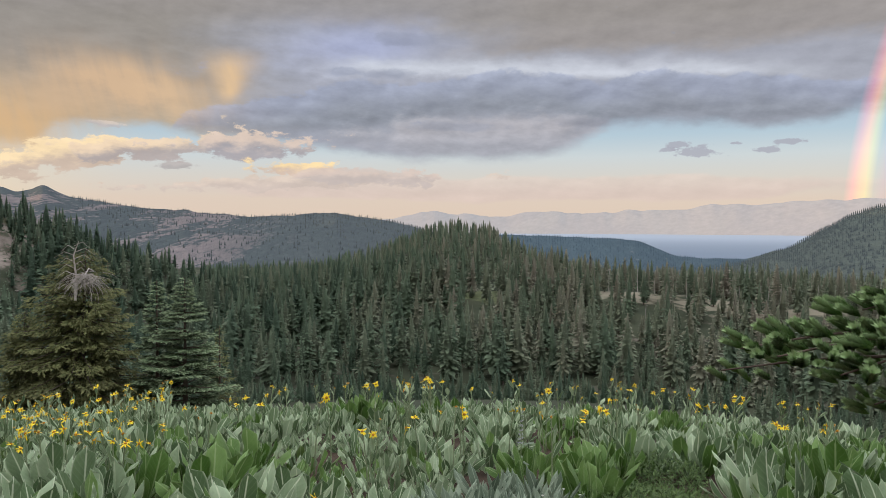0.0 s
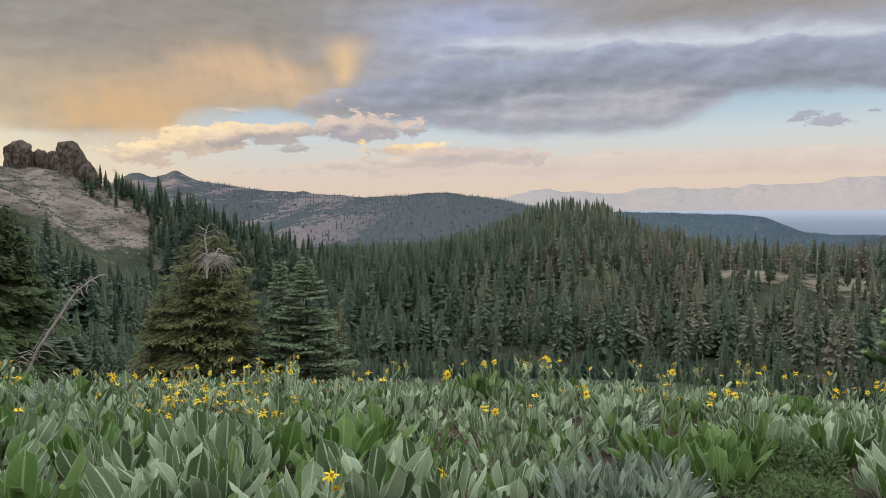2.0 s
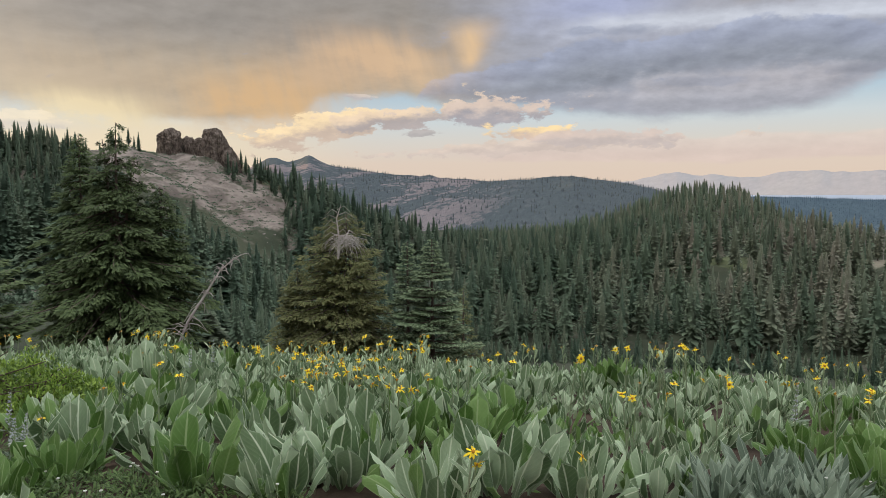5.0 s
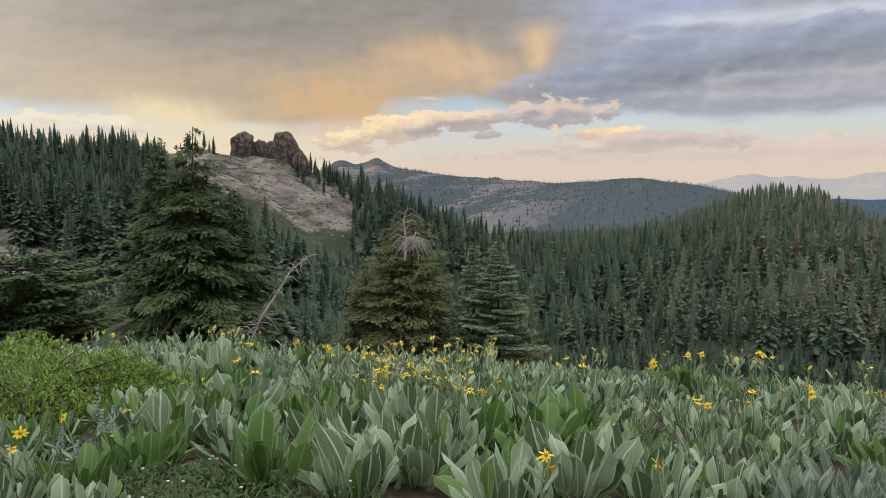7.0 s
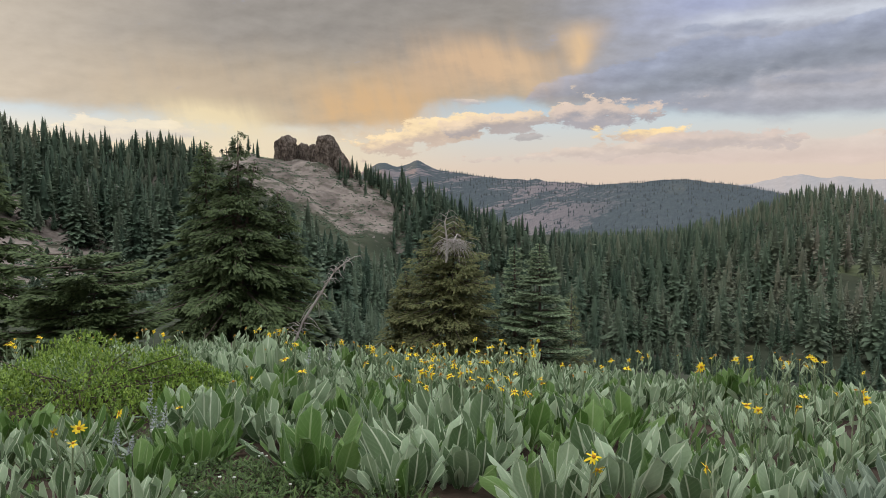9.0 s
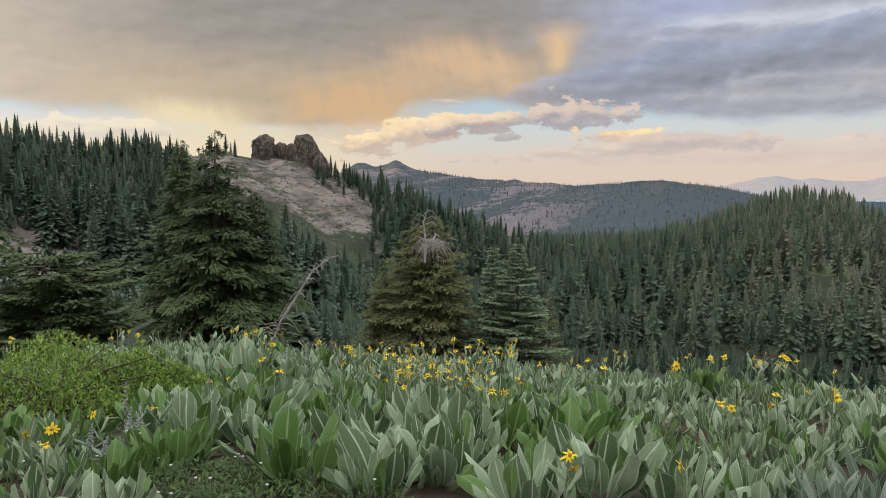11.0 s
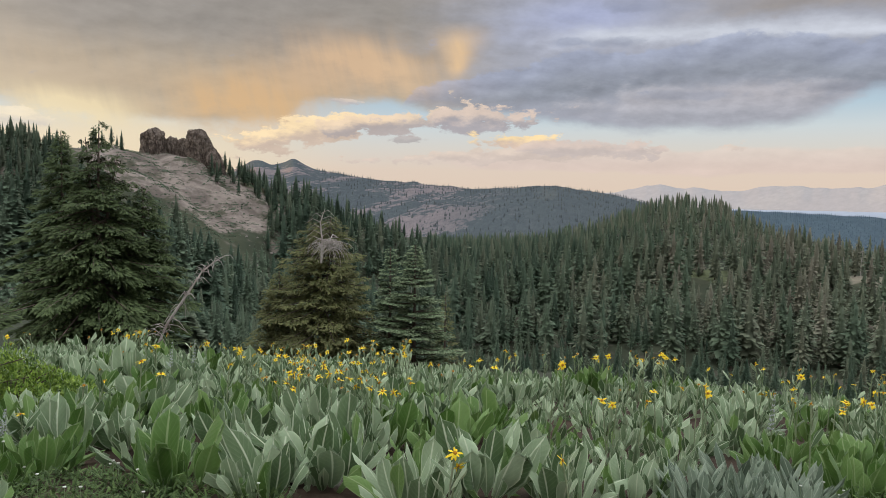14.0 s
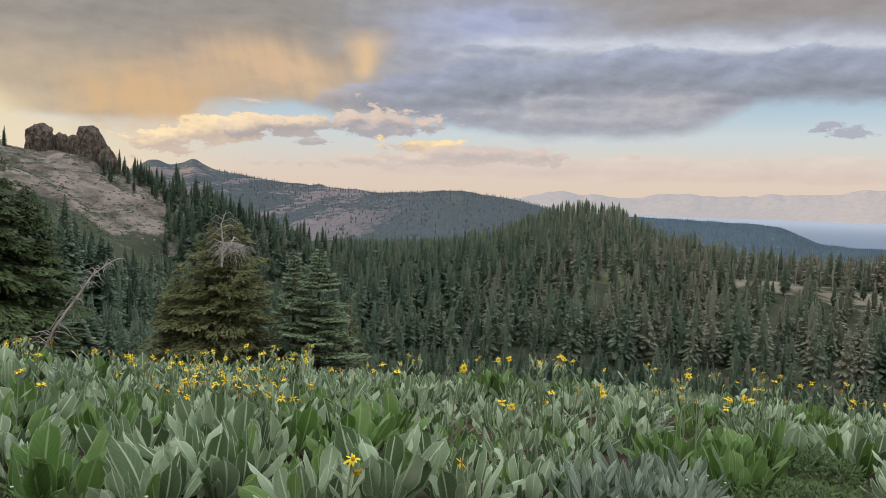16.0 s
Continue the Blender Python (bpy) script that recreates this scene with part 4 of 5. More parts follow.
def on_land(az, d):
    x, y = d * math.sin(radians(az)), d * math.cos(radians(az))
    return Vector((x, y, float(land(x, y))))


for i, (az, d, h) in enumerate(((-15.9, 450, 17), (-13.4, 470, 15), (-5.6, 360, 19), (-5.1, 365, 16), (-3.4, 350, 17), (-3.0, 352, 13), (26.3, 470, 17), (35.5, 430, 15),
                                (33.6, 440, 17), (36.9, 440, 16), (38.2, 450, 14), (30.8, 430, 13), (25.2, 455, 14), (28.4, 470, 16), (29.6, 462, 13), (31.9, 455, 17), (32.6, 470, 14), (35.0, 452, 15), (37.4, 445, 13), (39.2, 450, 16), (40.5, 440, 14), (34.2, 400, 9), (29.0, 395, 10), (19.6, 820, 20), (-36.3, 205, 15), (-38.0, 215, 13), (23.1, 450, 16))):
    snag(on_land(az, d), h, 0.02 * (-1) ** i, i, "bare grey dead trunk among the conifers")


# ---------------------------------------------------------------- the trees below the meadow
def sprays(base, way, size, wide, sag=0.25):
    """Needle sprays, each a small folded blade: arrays of vertices, triangles, uv."""
    w = way / (np.linalg.norm(way, axis=1)[:, None] + 1e-9)
    side = np.cross(w, np.array([0, 0, 1.0]))
    side /= np.linalg.norm(side, axis=1)[:, None] + 1e-9
    up = np.cross(side, w)
    s, d = size[:, None], wide[:, None]
    m = base + w * s * 0.5 - up * sag * s * 0.1
    v = np.stack([base, m + side * d - up * d * 0.45, m + up * d * 0.15, m - side * d - up * d * 0.45, base + w * s - up * sag * s * 0.5], 1)
    f = np.array([(0, 1, 2), (0, 2, 3), (1, 4, 2), (2, 4, 3)])
    n = len(base)
    f = (np.arange(n)[:, None, None] * 5 + f[None]).reshape(-1, 3)
    return v.reshape(-1, 3), f, np.tile(np.array([(0.5, 0.0), (0, 0.5), (0.5, 0.5), (1, 0.5), (0.5, 1.0)]), (n, 1))


def hero_conifer(name, label, p, h, width, material, seed, branches, twigs, size, droop, rise, profile, parts=6, tops=((0, 0, 1.0),), tiers=0, flat=1.0, broad=1.0, group=""):
    """A single conifer near enough to show its boughs: trunk, limbs and boughs hung with needle sprays."""
    rng = np.random.default_rng(seed)
    t = thing(name, label, "tree", Matrix.Translation(p), group)
    for ox, oy, s in tops:
        pts = [(ox * q ** 2, oy * q ** 2, h * s * q - 0.6 * (1 - q)) for q in np.linspace(0, 1, 6)]
        child("trunk", mesh_of("trunk", *tube(pts, [h * 0.020 * (1 - 0.93 * q) for q in np.linspace(0, 1, 6)], 7), MAT_BARK, smooth=True), t)
    soups = [Soup() for _ in range(parts)]
    limbs = Soup()
    for b in range(branches):
        s = (b + rng.random()) / branches
        if tiers and s < 0.82:
            s = (math.floor(s * tiers) + 0.5 + rng.normal(0, 0.27)) / tiers
            s = max(s, 0.01)
        ox, oy, ts = tops[b % len(tops)]
        z = h * ts * s
        L = width * 0.5 * profile(s) * rng.uniform(0.55, 1.22)
        a = b * 2.39996 + rng.uniform(-0.3, 0.3)
        ca, sa = math.cos(a), math.sin(a)
        bx, by = ox * s * s, oy * s * s
        hang = rng.uniform(0.55, 1.5)
        line = []
        for q in np.linspace(0, 1, 5):
            line.append((bx + ca * L * q, by + sa * L * q, z - hang * droop * L * q ** 1.2 + rise * L * q ** 3))
        line = np.array(line)
        limbs.put(*tube(line, [0.012 * L + 0.01, 0.010 * L + 0.008, 0.008 * L + 0.005, 0.005 * L + 0.003, 0.002], 4))
        soup = soups[min(int(s * parts), parts - 1)]
        n = max(5, int(2.1 * twigs * (0.10 + 0.90 * profile(s))))
        q = 0.12 + 0.88 * ((np.arange(n) + rng.random(n)) / n) ** 0.8
        i = np.minimum((q * 4).astype(int), 3)
        c = line[i] + (line[i + 1] - line[i]) * (q * 4 - i)[:, None]
        off = rng.uniform(-1, 1, n)
        cross, out = np.array([-sa, ca, 0]), np.array([ca, sa, 0])
        base = c + cross * (off * (0.26 * L * (1.15 - q) + 0.5 * size) * 0.9)[:, None]
        base[:, 2] += rng.uniform(-0.3, 0.12, n) * size * flat
        way = out * rng.uniform(0.5, 1.0, n)[:, None] + cross * (off * 0.9 + rng.uniform(-0.3, 0.3, n))[:, None]
        way[:, 2] += rng.uniform(-0.45, 0.3, n) * (1 if droop > 0.1 else 0.5) * flat - droop * 0.5
        sz = size * (0.5 + 0.5 * min(1.0, 1.6 * profile(s)))
        soup.put(*sprays(base, way, sz * rng.uniform(0.45, 0.95, n), sz * broad * rng.uniform(0.07, 0.15, n)))
    tagged(child("branchwork", limbs.mesh("branchwork", MAT_BARK, True), t, "thin brown limbs"), kind="stuff")
    for s in soups:
        if s.v:
            child("bough", s.mesh("bough", material), t)
    return t


def cone(base, power):
    return lambda s: min(1.0, 0.55 + s / base * 0.45) if s < base else ((1 - s) / (1 - base)) ** power + 0.03


def tree_at(az, d, el_top):
    g = on_land(az, d)
    top = toward(az, el_top, d)
    return g, top.z - g.z


g, h = tree_at(-28.2, 36, 4.7)
hero_conifer("hemlock", "large dark green hemlock with drooping boughs", g, h, 8.0, MAT_BIG, 3, 250, 74, 0.46, 0.34, 0.06, cone(0.22, 0.95), 8, ((0.2, 0, 1.0), (-0.6, 0.3, 0.93), (0.8, 0.4, 0.86)), 19, 0.9, 1.35)
g, h = tree_at(-30.3, 38, 3.9)
hero_conifer("hemlock", "dark green hemlock grown into a larger one", g, h, 4.8, MAT_BIG, 4, 140, 54, 0.44, 0.34, 0.06, cone(0.30, 0.8), 6, ((0, 0, 1.0),), 15, 0.8, 1.35)
g, h = tree_at(-25.2, 37, 0.2)
hero_conifer("hemlock", "smaller dark green hemlock beside a larger one", g, h, 4.6, MAT_BIG, 5, 130, 54, 0.42, 0.34, 0.06, cone(0.35, 0.7), 6, ((0, 0, 1.0),), 12, 0.8, 1.35)
g, h = tree_at(-12.2, 40, -1.8)
hero_conifer("mountain_hemlock", "olive-brown bushy hemlock with a dying top", g, h, 6.4, MAT_BROWN, 7, 290, 60, 0.40, 0.24, 0.10, cone(0.45, 0.55), 7, ((0.3, 0, 1.0), (-0.6, 0.2, 0.97)), 0, 1.1, 1.3)
g, h = tree_at(-15.6, 41, -6.0)
hero_conifer("mountain_hemlock", "low olive-brown hemlock with a reddish side", g, h, 3.6, MAT_BROWN, 8, 150, 40, 0.38, 0.24, 0.1, cone(0.45, 0.6), 5, ((0, 0, 1.0),), 0, 1.1, 1.3)
g, h = tree_at(-5.3, 38, -4.0)
hero_conifer("red_fir", "blue-green fir with tiered boughs and pale tips", g, h, 4.5, MAT_FIR, 9, 170, 66, 0.46, 0.03, 0.10, cone(0.35, 0.8), 7, ((0, 0, 1.0),), 13, 0.5, 1.15)
g, h = tree_at(-7.2, 39, -4.15)
hero_conifer("red_fir", "blue-green fir standing close to its neighbour", g, h, 3.2, MAT_FIR, 10, 120, 56, 0.46, 0.03, 0.10, cone(0.3, 0.85), 6, ((0, 0, 1.0),), 12, 0.5, 1.15)
g, h = tree_at(-2.9, 42, -7.6)
hero_conifer("red_fir", "low fir behind taller ones", g, h, 2.6, MAT_BROWN, 12, 90, 28, 0.34, 0.12, 0.16, cone(0.3, 0.85), 4)
g, h = tree_at(-39.6, 17, -3.7)
hero_conifer("mountain_hemlock", "stunted spreading hemlock with grey bare wood", g, h, 4.6, MAT_BIG, 13, 64, 180, 0.27, 0.02, 0.12, lambda s: 0.30 + 0.70 * (1 - s) ** 0.6 * (0.7 + 0.3 * math.sin(9 * s)), 6, ((0, 0, 1.0), (0.7, 0.2, 0.8)), 8, 1.0, 1.5)
g, h = tree_at(-45.0, 24, 6.0)
hero_conifer("hemlock", "tall dark hemlock at the edge of the meadow", g, h, 4.2, MAT_BIG, 14, 150, 52, 0.36, 0.3, 0.1, cone(0.3, 0.8), 6, ((0, 0, 1.0),), 16, 0.8, 1.3)

# the dying top of the brown hemlock: a hanging tangle of bare grey twigs
rng = np.random.default_rng(77)
c = toward(-12.0, -4.1, 36.6)
tangle = thing("dead_bough", "grey tangle of bare dead twigs hanging in a treetop", "dead branch", Matrix.Translation(c))
child("limb", mesh_of("limb", *tube([(-0.1, 2.6, 0.3), (0, 1.2, 0.5), (0, 0, 0.1)], [0.035, 0.03, 0.02], 5), MAT_DEAD, smooth=True), tangle)
for _ in range(120):
    p = np.array([rng.normal(0, 0.22), rng.uniform(-0.1, 0.9), rng.uniform(-0.1, 0.35)])
    a, up = rng.uniform(0, 6.283), rng.uniform(-0.2, 0.45)
    L = rng.uniform(0.18, 0.36)
    line = [p]
    for q in range(4):
        a += rng.uniform(-0.5, 0.5)
        up -= rng.uniform(0.15, 0.45)
        line.append(line[-1] + L * np.array([math.cos(a) * math.cos(up), 0.6 * math.sin(a), math.sin(up)]))
    child("twig", mesh_of("twig", *tube(line, [0.013, 0.011, 0.009, 0.006, 0.003], 4), MAT_DEAD), tangle)
bare_top = thing("dead_leader", "bare crooked dead treetop with drooping twigs", "dead branch", Matrix.Translation(toward(-12.5, -3.2, 38.5)))
child("limb", mesh_of("limb", *tube([(0, 0, -1.5), (0.05, 0, -0.3), (-0.05, 0, 0.6), (0.2, 0, 1.3)], [0.06, 0.05, 0.035, 0.012], 5), MAT_DEAD, smooth=True), bare_top)
for i in range(14):
    z = -0.9 + i * 0.15
    sd = 1 if i % 2 else -1
    L = rng.uniform(0.4, 0.95)
    child("twig", mesh_of("twig", *tube([(0, 0, z), (sd * L * 0.5, 0.1, z + 0.18), (sd * L, 0.1, z - 0.12)], [0.02, 0.014, 0.005], 4), MAT_DEAD), bare_top)

# the leaning dead snag that curls over at its tip
base = toward(-24.4, -11.4, 22)
tip_line = [base, toward(-23.6, -9.6, 22), toward(-22.3, -7.7, 22), toward(-21.2, -6.0, 22), toward(-20.3, -5.25, 22), toward(-19.6, -4.85, 22), toward(-19.15, -4.78, 22), toward(-18.95, -5.1, 22)]
lean = thing("leaning_snag", "leaning bleached dead trunk with a curled tip", "dead tree", Matrix.Translation(on_land(-24.6, 22)))
inv = lean.matrix_basis.inverted()
pts = [Vector((-0.1, 0, -0.4))] + [inv @ q for q in tip_line]
child("trunk", mesh_of("trunk", *tube(pts, [0.055, 0.048, 0.042, 0.034, 0.025, 0.018, 0.013, 0.010, 0.005], 6), MAT_DEAD, smooth=True), lean)
for i in range(70):
    q = rng.uniform(0.1, 4.6)
    j = int(q)
    o = np.array(pts[1 + j]) + (np.array(pts[min(2 + j, len(pts) - 1)]) - np.array(pts[1 + j])) * (q - j)
    L = rng.uniform(0.2, 0.75) * (1.15 - q / 7)
    w = np.array([rng.uniform(-0.8, 1.0), rng.uniform(-0.7, 0.7), rng.uniform(-0.9, 0.5)])
    m = o + w * L * 0.5 + (0, 0, 0.06)
    child("twig", mesh_of("twig", *tube([o, m, o + w * L + (0, 0, -0.12 * L)], [0.014, 0.010, 0.003], 4), MAT_DEAD), lean)


# ---------------------------------------------------------------- the young fir beside the camera
def needle_shoot(rng, L, r, n):
    """A shoot thick with upswept needles."""
    soup = Soup()
    for i in range(n):
        q = (i + rng.random()) / n
        a = rng.uniform(0, 6.283)
        o = np.array([0, 0, 0.0]) + (0, q * L, 0)
        out = np.array([math.cos(a), rng.uniform(0.9, 1.9), math.sin(a) * 0.8 + 0.45])
        out /= np.linalg.norm(out)
        ln = r * rng.uniform(0.8, 1.25)
        sd = np.cross(out, (0, 1.0, 0.2))
        sd /= np.linalg.norm(sd) + 1e-9
        w = 0.0016
        soup.put([o - sd * w, o + sd * w, o + out * ln * 0.6 + sd * w, o + out * ln, o + out * ln * 0.6 - sd * w], [(0, 1, 2), (0, 2, 4), (4, 2, 3)], [(0.5, 0.2), (0.5, 0.2), (0.5, 0.2 + 0.8 * q), (0.5, 0.2 + 0.8 * q), (0.5, 0.2 + 0.8 * q)])
    return soup.mesh("shoot", MAT_YOUNG)


shoots = [needle_shoot(rng, rng.uniform(0.045, 0.07), 0.021, 380) for _ in range(5)]
sap_p = on_land(55, 2.65)
sapling = thing("young_fir", "young fir with fresh bright green needle tips", "tree", Matrix.Translation(sap_p))
child("trunk", mesh_of("trunk", *tube([(0, 0, -0.1), (0.02, 0, 0.7), (0, 0, 1.4)], [0.035, 0.026, 0.008], 8), MAT_BARK, smooth=True), sapling)
inv = sapling.matrix_basis.inverted()
# boughs: tip heading, elevation and distance, half width, shoots
for a1, e1, d1, half, count in ((43.2, -6.2, 2.05, 0.10, 34), (47.5, -5.8, 2.0, 0.12, 34), (35.6, -9.3, 1.95, 0.08, 40), (40.0, -8.9, 2.1, 0.09, 30), (38.0, -9.7, 1.9, 0.06, 22), (42.0, -10.6, 1.9, 0.08, 26),
                                (34.3, -11.0, 2.1, 0.02, 12), (45.5, -8.2, 1.9, 0.10, 30), (44.0, -12.4, 2.15, 0.08, 22), (48, -11.5, 2.0, 0.12, 26)):
    tip = inv @ toward(a1, e1 + 1.1, d1, (0.168, -0.02, EYE))
    root = Vector((0, 0, tip.z + 0.02))
    line = [np.array(root.lerp(tip, q)) + (0, 0, 0.03 * math.sin(q * 3.14)) for q in np.linspace(0, 1, 6)]
    br = child("branch", mesh_of("branch", *tube(line, [0.008, 0.007, 0.005, 0.004, 0.003, 0.002], 6), MAT_TWIG, smooth=True), sapling)
    along = tip - root
    head = math.atan2(along.y, along.x)
    for i in range(count):
        q = 0.35 + 0.65 * ((i + 0.5) / count) ** 0.75
        j = min(int(q * 5), 4)
        c = line[j] + (line[j + 1] - line[j]) * (q * 5 - j)
        side = rng.uniform(-1, 1)
        spread = half * math.sin(math.pi * min(1.0, 1.25 - q)) ** 0.7
        c = c + np.array([-math.sin(head), math.cos(head), 0]) * side * spread + (0, 0, rng.uniform(-0.03, 0.02) - 0.03 * abs(side))
        yaw = head - math.pi / 2 + 0.9 * side
        child("shoot", shoots[int(rng.integers(5))], br, "", Matrix.Translation(c) @ Matrix.Rotation(yaw, 4, "Z") @ Matrix.Rotation(rng.uniform(0.1, 0.7), 4, "X") @ Matrix.Scale(rng.uniform(0.8, 1.1), 4))


# ---------------------------------------------------------------- meadow
def blade(rng, n=7, width=0.26, fold=0.22, curl=0.25, wav=0.03, twist=0.0):
    """A broad pointed leaf of unit length, standing along z: vertices, triangles, uv."""
    v, uv, f = [], [], []
    side = rng.uniform(-0.14, 0.14)
    p1, p2, pace = rng.uniform(0, 6.28), rng.uniform(0, 6.28), rng.uniform(7, 13)
    for i in range(n + 1):
        q = i / n
        w = width * 0.5 * (1.50 * max(q - 0.08, 0.0) ** 0.75 * (1 - q) ** 0.40 + 0.07 * (1 - q)) if i < n else 0.0
        y = curl * q * q
        x = side * q * q
        c, s = math.cos(twist * q), math.sin(twist * q)
        rim = wav * min(1.0, w / (0.3 * width))
        for sd, ph in ((-1, p1), (0, 0), (1, p2)):
            dx, dy = sd * w, (abs(sd) * (fold * w + rim * math.sin(ph + pace * q)))
            v.append((x + dx * c - dy * s, y + dx * s + dy * c, q - 0.06 * abs(sd) * q))
        uv += [(0, q), (0.5, q), (1, q)]
    for i in range(n):
        o = 3 * i
        f += [(o, o + 1, o + 4), (o, o + 4, o + 3), (o + 1, o + 2, o + 5), (o + 1, o + 5, o + 4)]
    return np.array(v), np.array(f), np.array(uv)


rng = np.random.default_rng(21)
BLADES = [blade(rng, 9, rng.uniform(0.40, 0.62) if i < 10 else rng.uniform(0.24, 0.36), rng.uniform(0.15, 1.1), rng.uniform(-0.22, 0.46), rng.uniform(0.015, 0.045), rng.uniform(-0.9, 0.9)) for i in range(14)]
LEAF = [mesh_of("leaf", *b[:2], MAT_LEAF, b[2], True) for b in BLADES]
FRESH = [mesh_of("leaf", *b[:2], MAT_FRESH, b[2], True) for b in BLADES]
NARROW = [blade(rng, 6, rng.uniform(0.22, 0.34), rng.uniform(0.3, 0.9), rng.uniform(0.0, 0.35), 0.012) for _ in range(6)]
SILVER = [mesh_of("leaf", *b[:2], MAT_SILVER, b[2], True) for b in NARROW]


def rosette(rng, count, size, spread=0.17, flare=0.50):
    """Poses of the leaves of one plant."""
    out = []
    for i in range(count):
        q = math.sqrt((i + 0.5) / count)
        a = i * 2.39996 + rng.uniform(-0.4, 0.4)
        tilt = flare * q * rng.uniform(0.3, 1.3) + rng.uniform(-0.10, 0.10)
        if i >= count - 3:
            tilt += rng.uniform(0.2, 0.8)
        L = size * rng.uniform(0.58, 1.12) * (1.08 - 0.26 * q)
        m = Matrix.Translation((spread * q * math.cos(a), spread * q * math.sin(a), -0.01))
        m = m @ Matrix.Rotation(a - math.pi / 2, 4, "Z") @ Matrix.Rotation(-tilt, 4, "X") @ Matrix.Rotation(rng.uniform(-1.2, 1.2), 4, "Z") @ Matrix.Scale(L, 4)
        out.append((int(rng.integers(len(BLADES))), m))
    return out


def open_soil(az, r):
    """Patches that the plants leave bare."""
    for a0, r0, wa, wr in ((24, 3.2, 15, 0.85), (35.5, 4.2, 3.2, 1.2), (20.2, 3.9, 6.0, 0.85), (31.5, 4.6, 4.3, 1.25), (36.2, 6.2, 1.6, 0.8), (25.5, 4.3, 1.8, 0.5), (-3.2, 4.6, 1.5, 0.4), (-8.5, 3.6, 2.2, 0.3), (-30.5, 3.6, 4.6, 0.6), (-36.5, 4.6, 3.2, 0.5),
                           (-39, 6.6, 8.0, 1.2), (11.8, 4.4, 1.3, 0.4), (-22, 8.4, 2.0, 0.5), (4.5, 7.0, 1.0, 0.4)):
        if ((az - a0) / wa) ** 2 + ((r - r0) / wr) ** 2 < 1:
            return True
    return False


def meadow_spots(rng):
    n = 16000
    az, r = rng.uniform(-58, 58, n), np.sqrt(rng.uniform(3.3 ** 2, 12.4 ** 2, n))
    x, y = r * np.sin(np.radians(az)), r * np.cos(np.radians(az))
    ok = (r < 10.2 + 2.0 * smooth(-az, 12, 29)) & (fbm(x * 1.7, y * 1.7, 15, 2) < 0.36)
    out, cells = [], {}
    for i in np.flatnonzero(ok):
        if open_soil(az[i], r[i]):
            continue
        gap = 0.33 + 0.006 * r[i] + (0.05 if az[i] > 9 else 0.0)
        key = (int(x[i] // 0.4), int(y[i] // 0.4))
        near = [q for p in (-1, 0, 1) for s in (-1, 0, 1) for q in cells.get((key[0] + p, key[1] + s), ())]
        if all((x[i] - p) ** 2 + (y[i] - q) ** 2 > gap * gap for p, q in near):
            cells.setdefault(key, []).append((x[i], y[i]))
            out.append((float(x[i]), float(y[i]), float(r[i]), float(az[i])))
    out.sort(key=lambda s: s[2])
    return out


PLANTS = meadow_spots(np.random.default_rng(31))
FAR_PATCH = Soup()
for n, (x, y, r, az) in enumerate(PLANTS):
    hump = float(fbm(np.array(x * 0.9), np.array(y * 0.9), 8, 3))
    size = rng.uniform(0.23, 0.36) * (1 + 0.65 * hump) * (1.06 - 0.016 * r)
    if az > 10 and r < 6:
        size *= 1.12
    leaves = rosette(rng, int(rng.integers(27, 37)), size * rng.uniform(0.8, 1.1), 0.17, 0.62)
    place = Matrix.Translation((x, y, float(land(x, y)))) @ Matrix.Rotation(rng.uniform(0, 6.28), 4, "Z")
    if n < 300:
        fresh = rng.random() < 0.22
        t = thing("mule_ears", "clump of broad fresh green leaves in the meadow" if fresh else "clump of broad grey-green felted leaves in the meadow", "plant", place, "meadow plants")
        if n < 104:
            for i, m in leaves:
                child("leaf", (FRESH if fresh or rng.random() < 0.10 else LEAF)[i], t, "", m)
        else:
            s = Soup()
            for i, m in leaves:
                s.put(moved(BLADES[i][0], m), BLADES[i][1], BLADES[i][2])
            child("leaves", s.mesh("leaves", MAT_FRESH if fresh else MAT_LEAF, True), t)
    else:
        for i, m in leaves:
            FAR_PATCH.put(moved(BLADES[i][0], place @ m), BLADES[i][1], BLADES[i][2])
tagged(new("meadow_plants", FAR_PATCH.mesh("meadow_plants", MAT_LEAF, True)), "crowd of broad grey-green leaves along the meadow's brow", "plants", kind="stuff")

# the silvery clump
for i in range(17):
    az, r = 20 + rng.uniform(-4.8, 4.8), 4.0 + rng.uniform(-0.42, 0.42)
    x, y = r * math.sin(radians(az)), r * math.cos(radians(az))
    t = thing("silver_leaved_plant", "low silvery-grey plant with narrow leaves", "plant", Matrix.Translation((x, y, float(land(x, y)))), "silvery plants")
    for j, m in rosette(rng, 19, 0.27, 0.10, 0.65):
        child("leaf", SILVER[j % 6], t, "", m)


# ---------------------------------------------------------------- flowers
def flower_head(rng, petals=9, size=0.035):
    soup = Soup()
    for i in range(petals):
        a = 6.283 * i / petals + rng.uniform(-0.15, 0.15)
        L, w, up = size * rng.uniform(0.7, 1.2), size * rng.uniform(0.14, 0.20), rng.uniform(-0.3, 0.6)
        c, s = math.cos(a), math.sin(a)
        v = []
        for q, ww in ((0.12, 0.5), (0.5, 1.0), (0.85, 0.75), (1.0, 0.1)):
            z = up * L * q - 0.25 * L * q * q
            v += [(c * L * q - s * w * ww, s * L * q + c * w * ww, z), (c * L * q + s * w * ww, s * L * q - c * w * ww, z)]
        soup.put(v, [(0, 1, 3), (0, 3, 2), (2, 3, 5), (2, 5, 4), (4, 5, 7), (4, 7, 6)])
    return soup


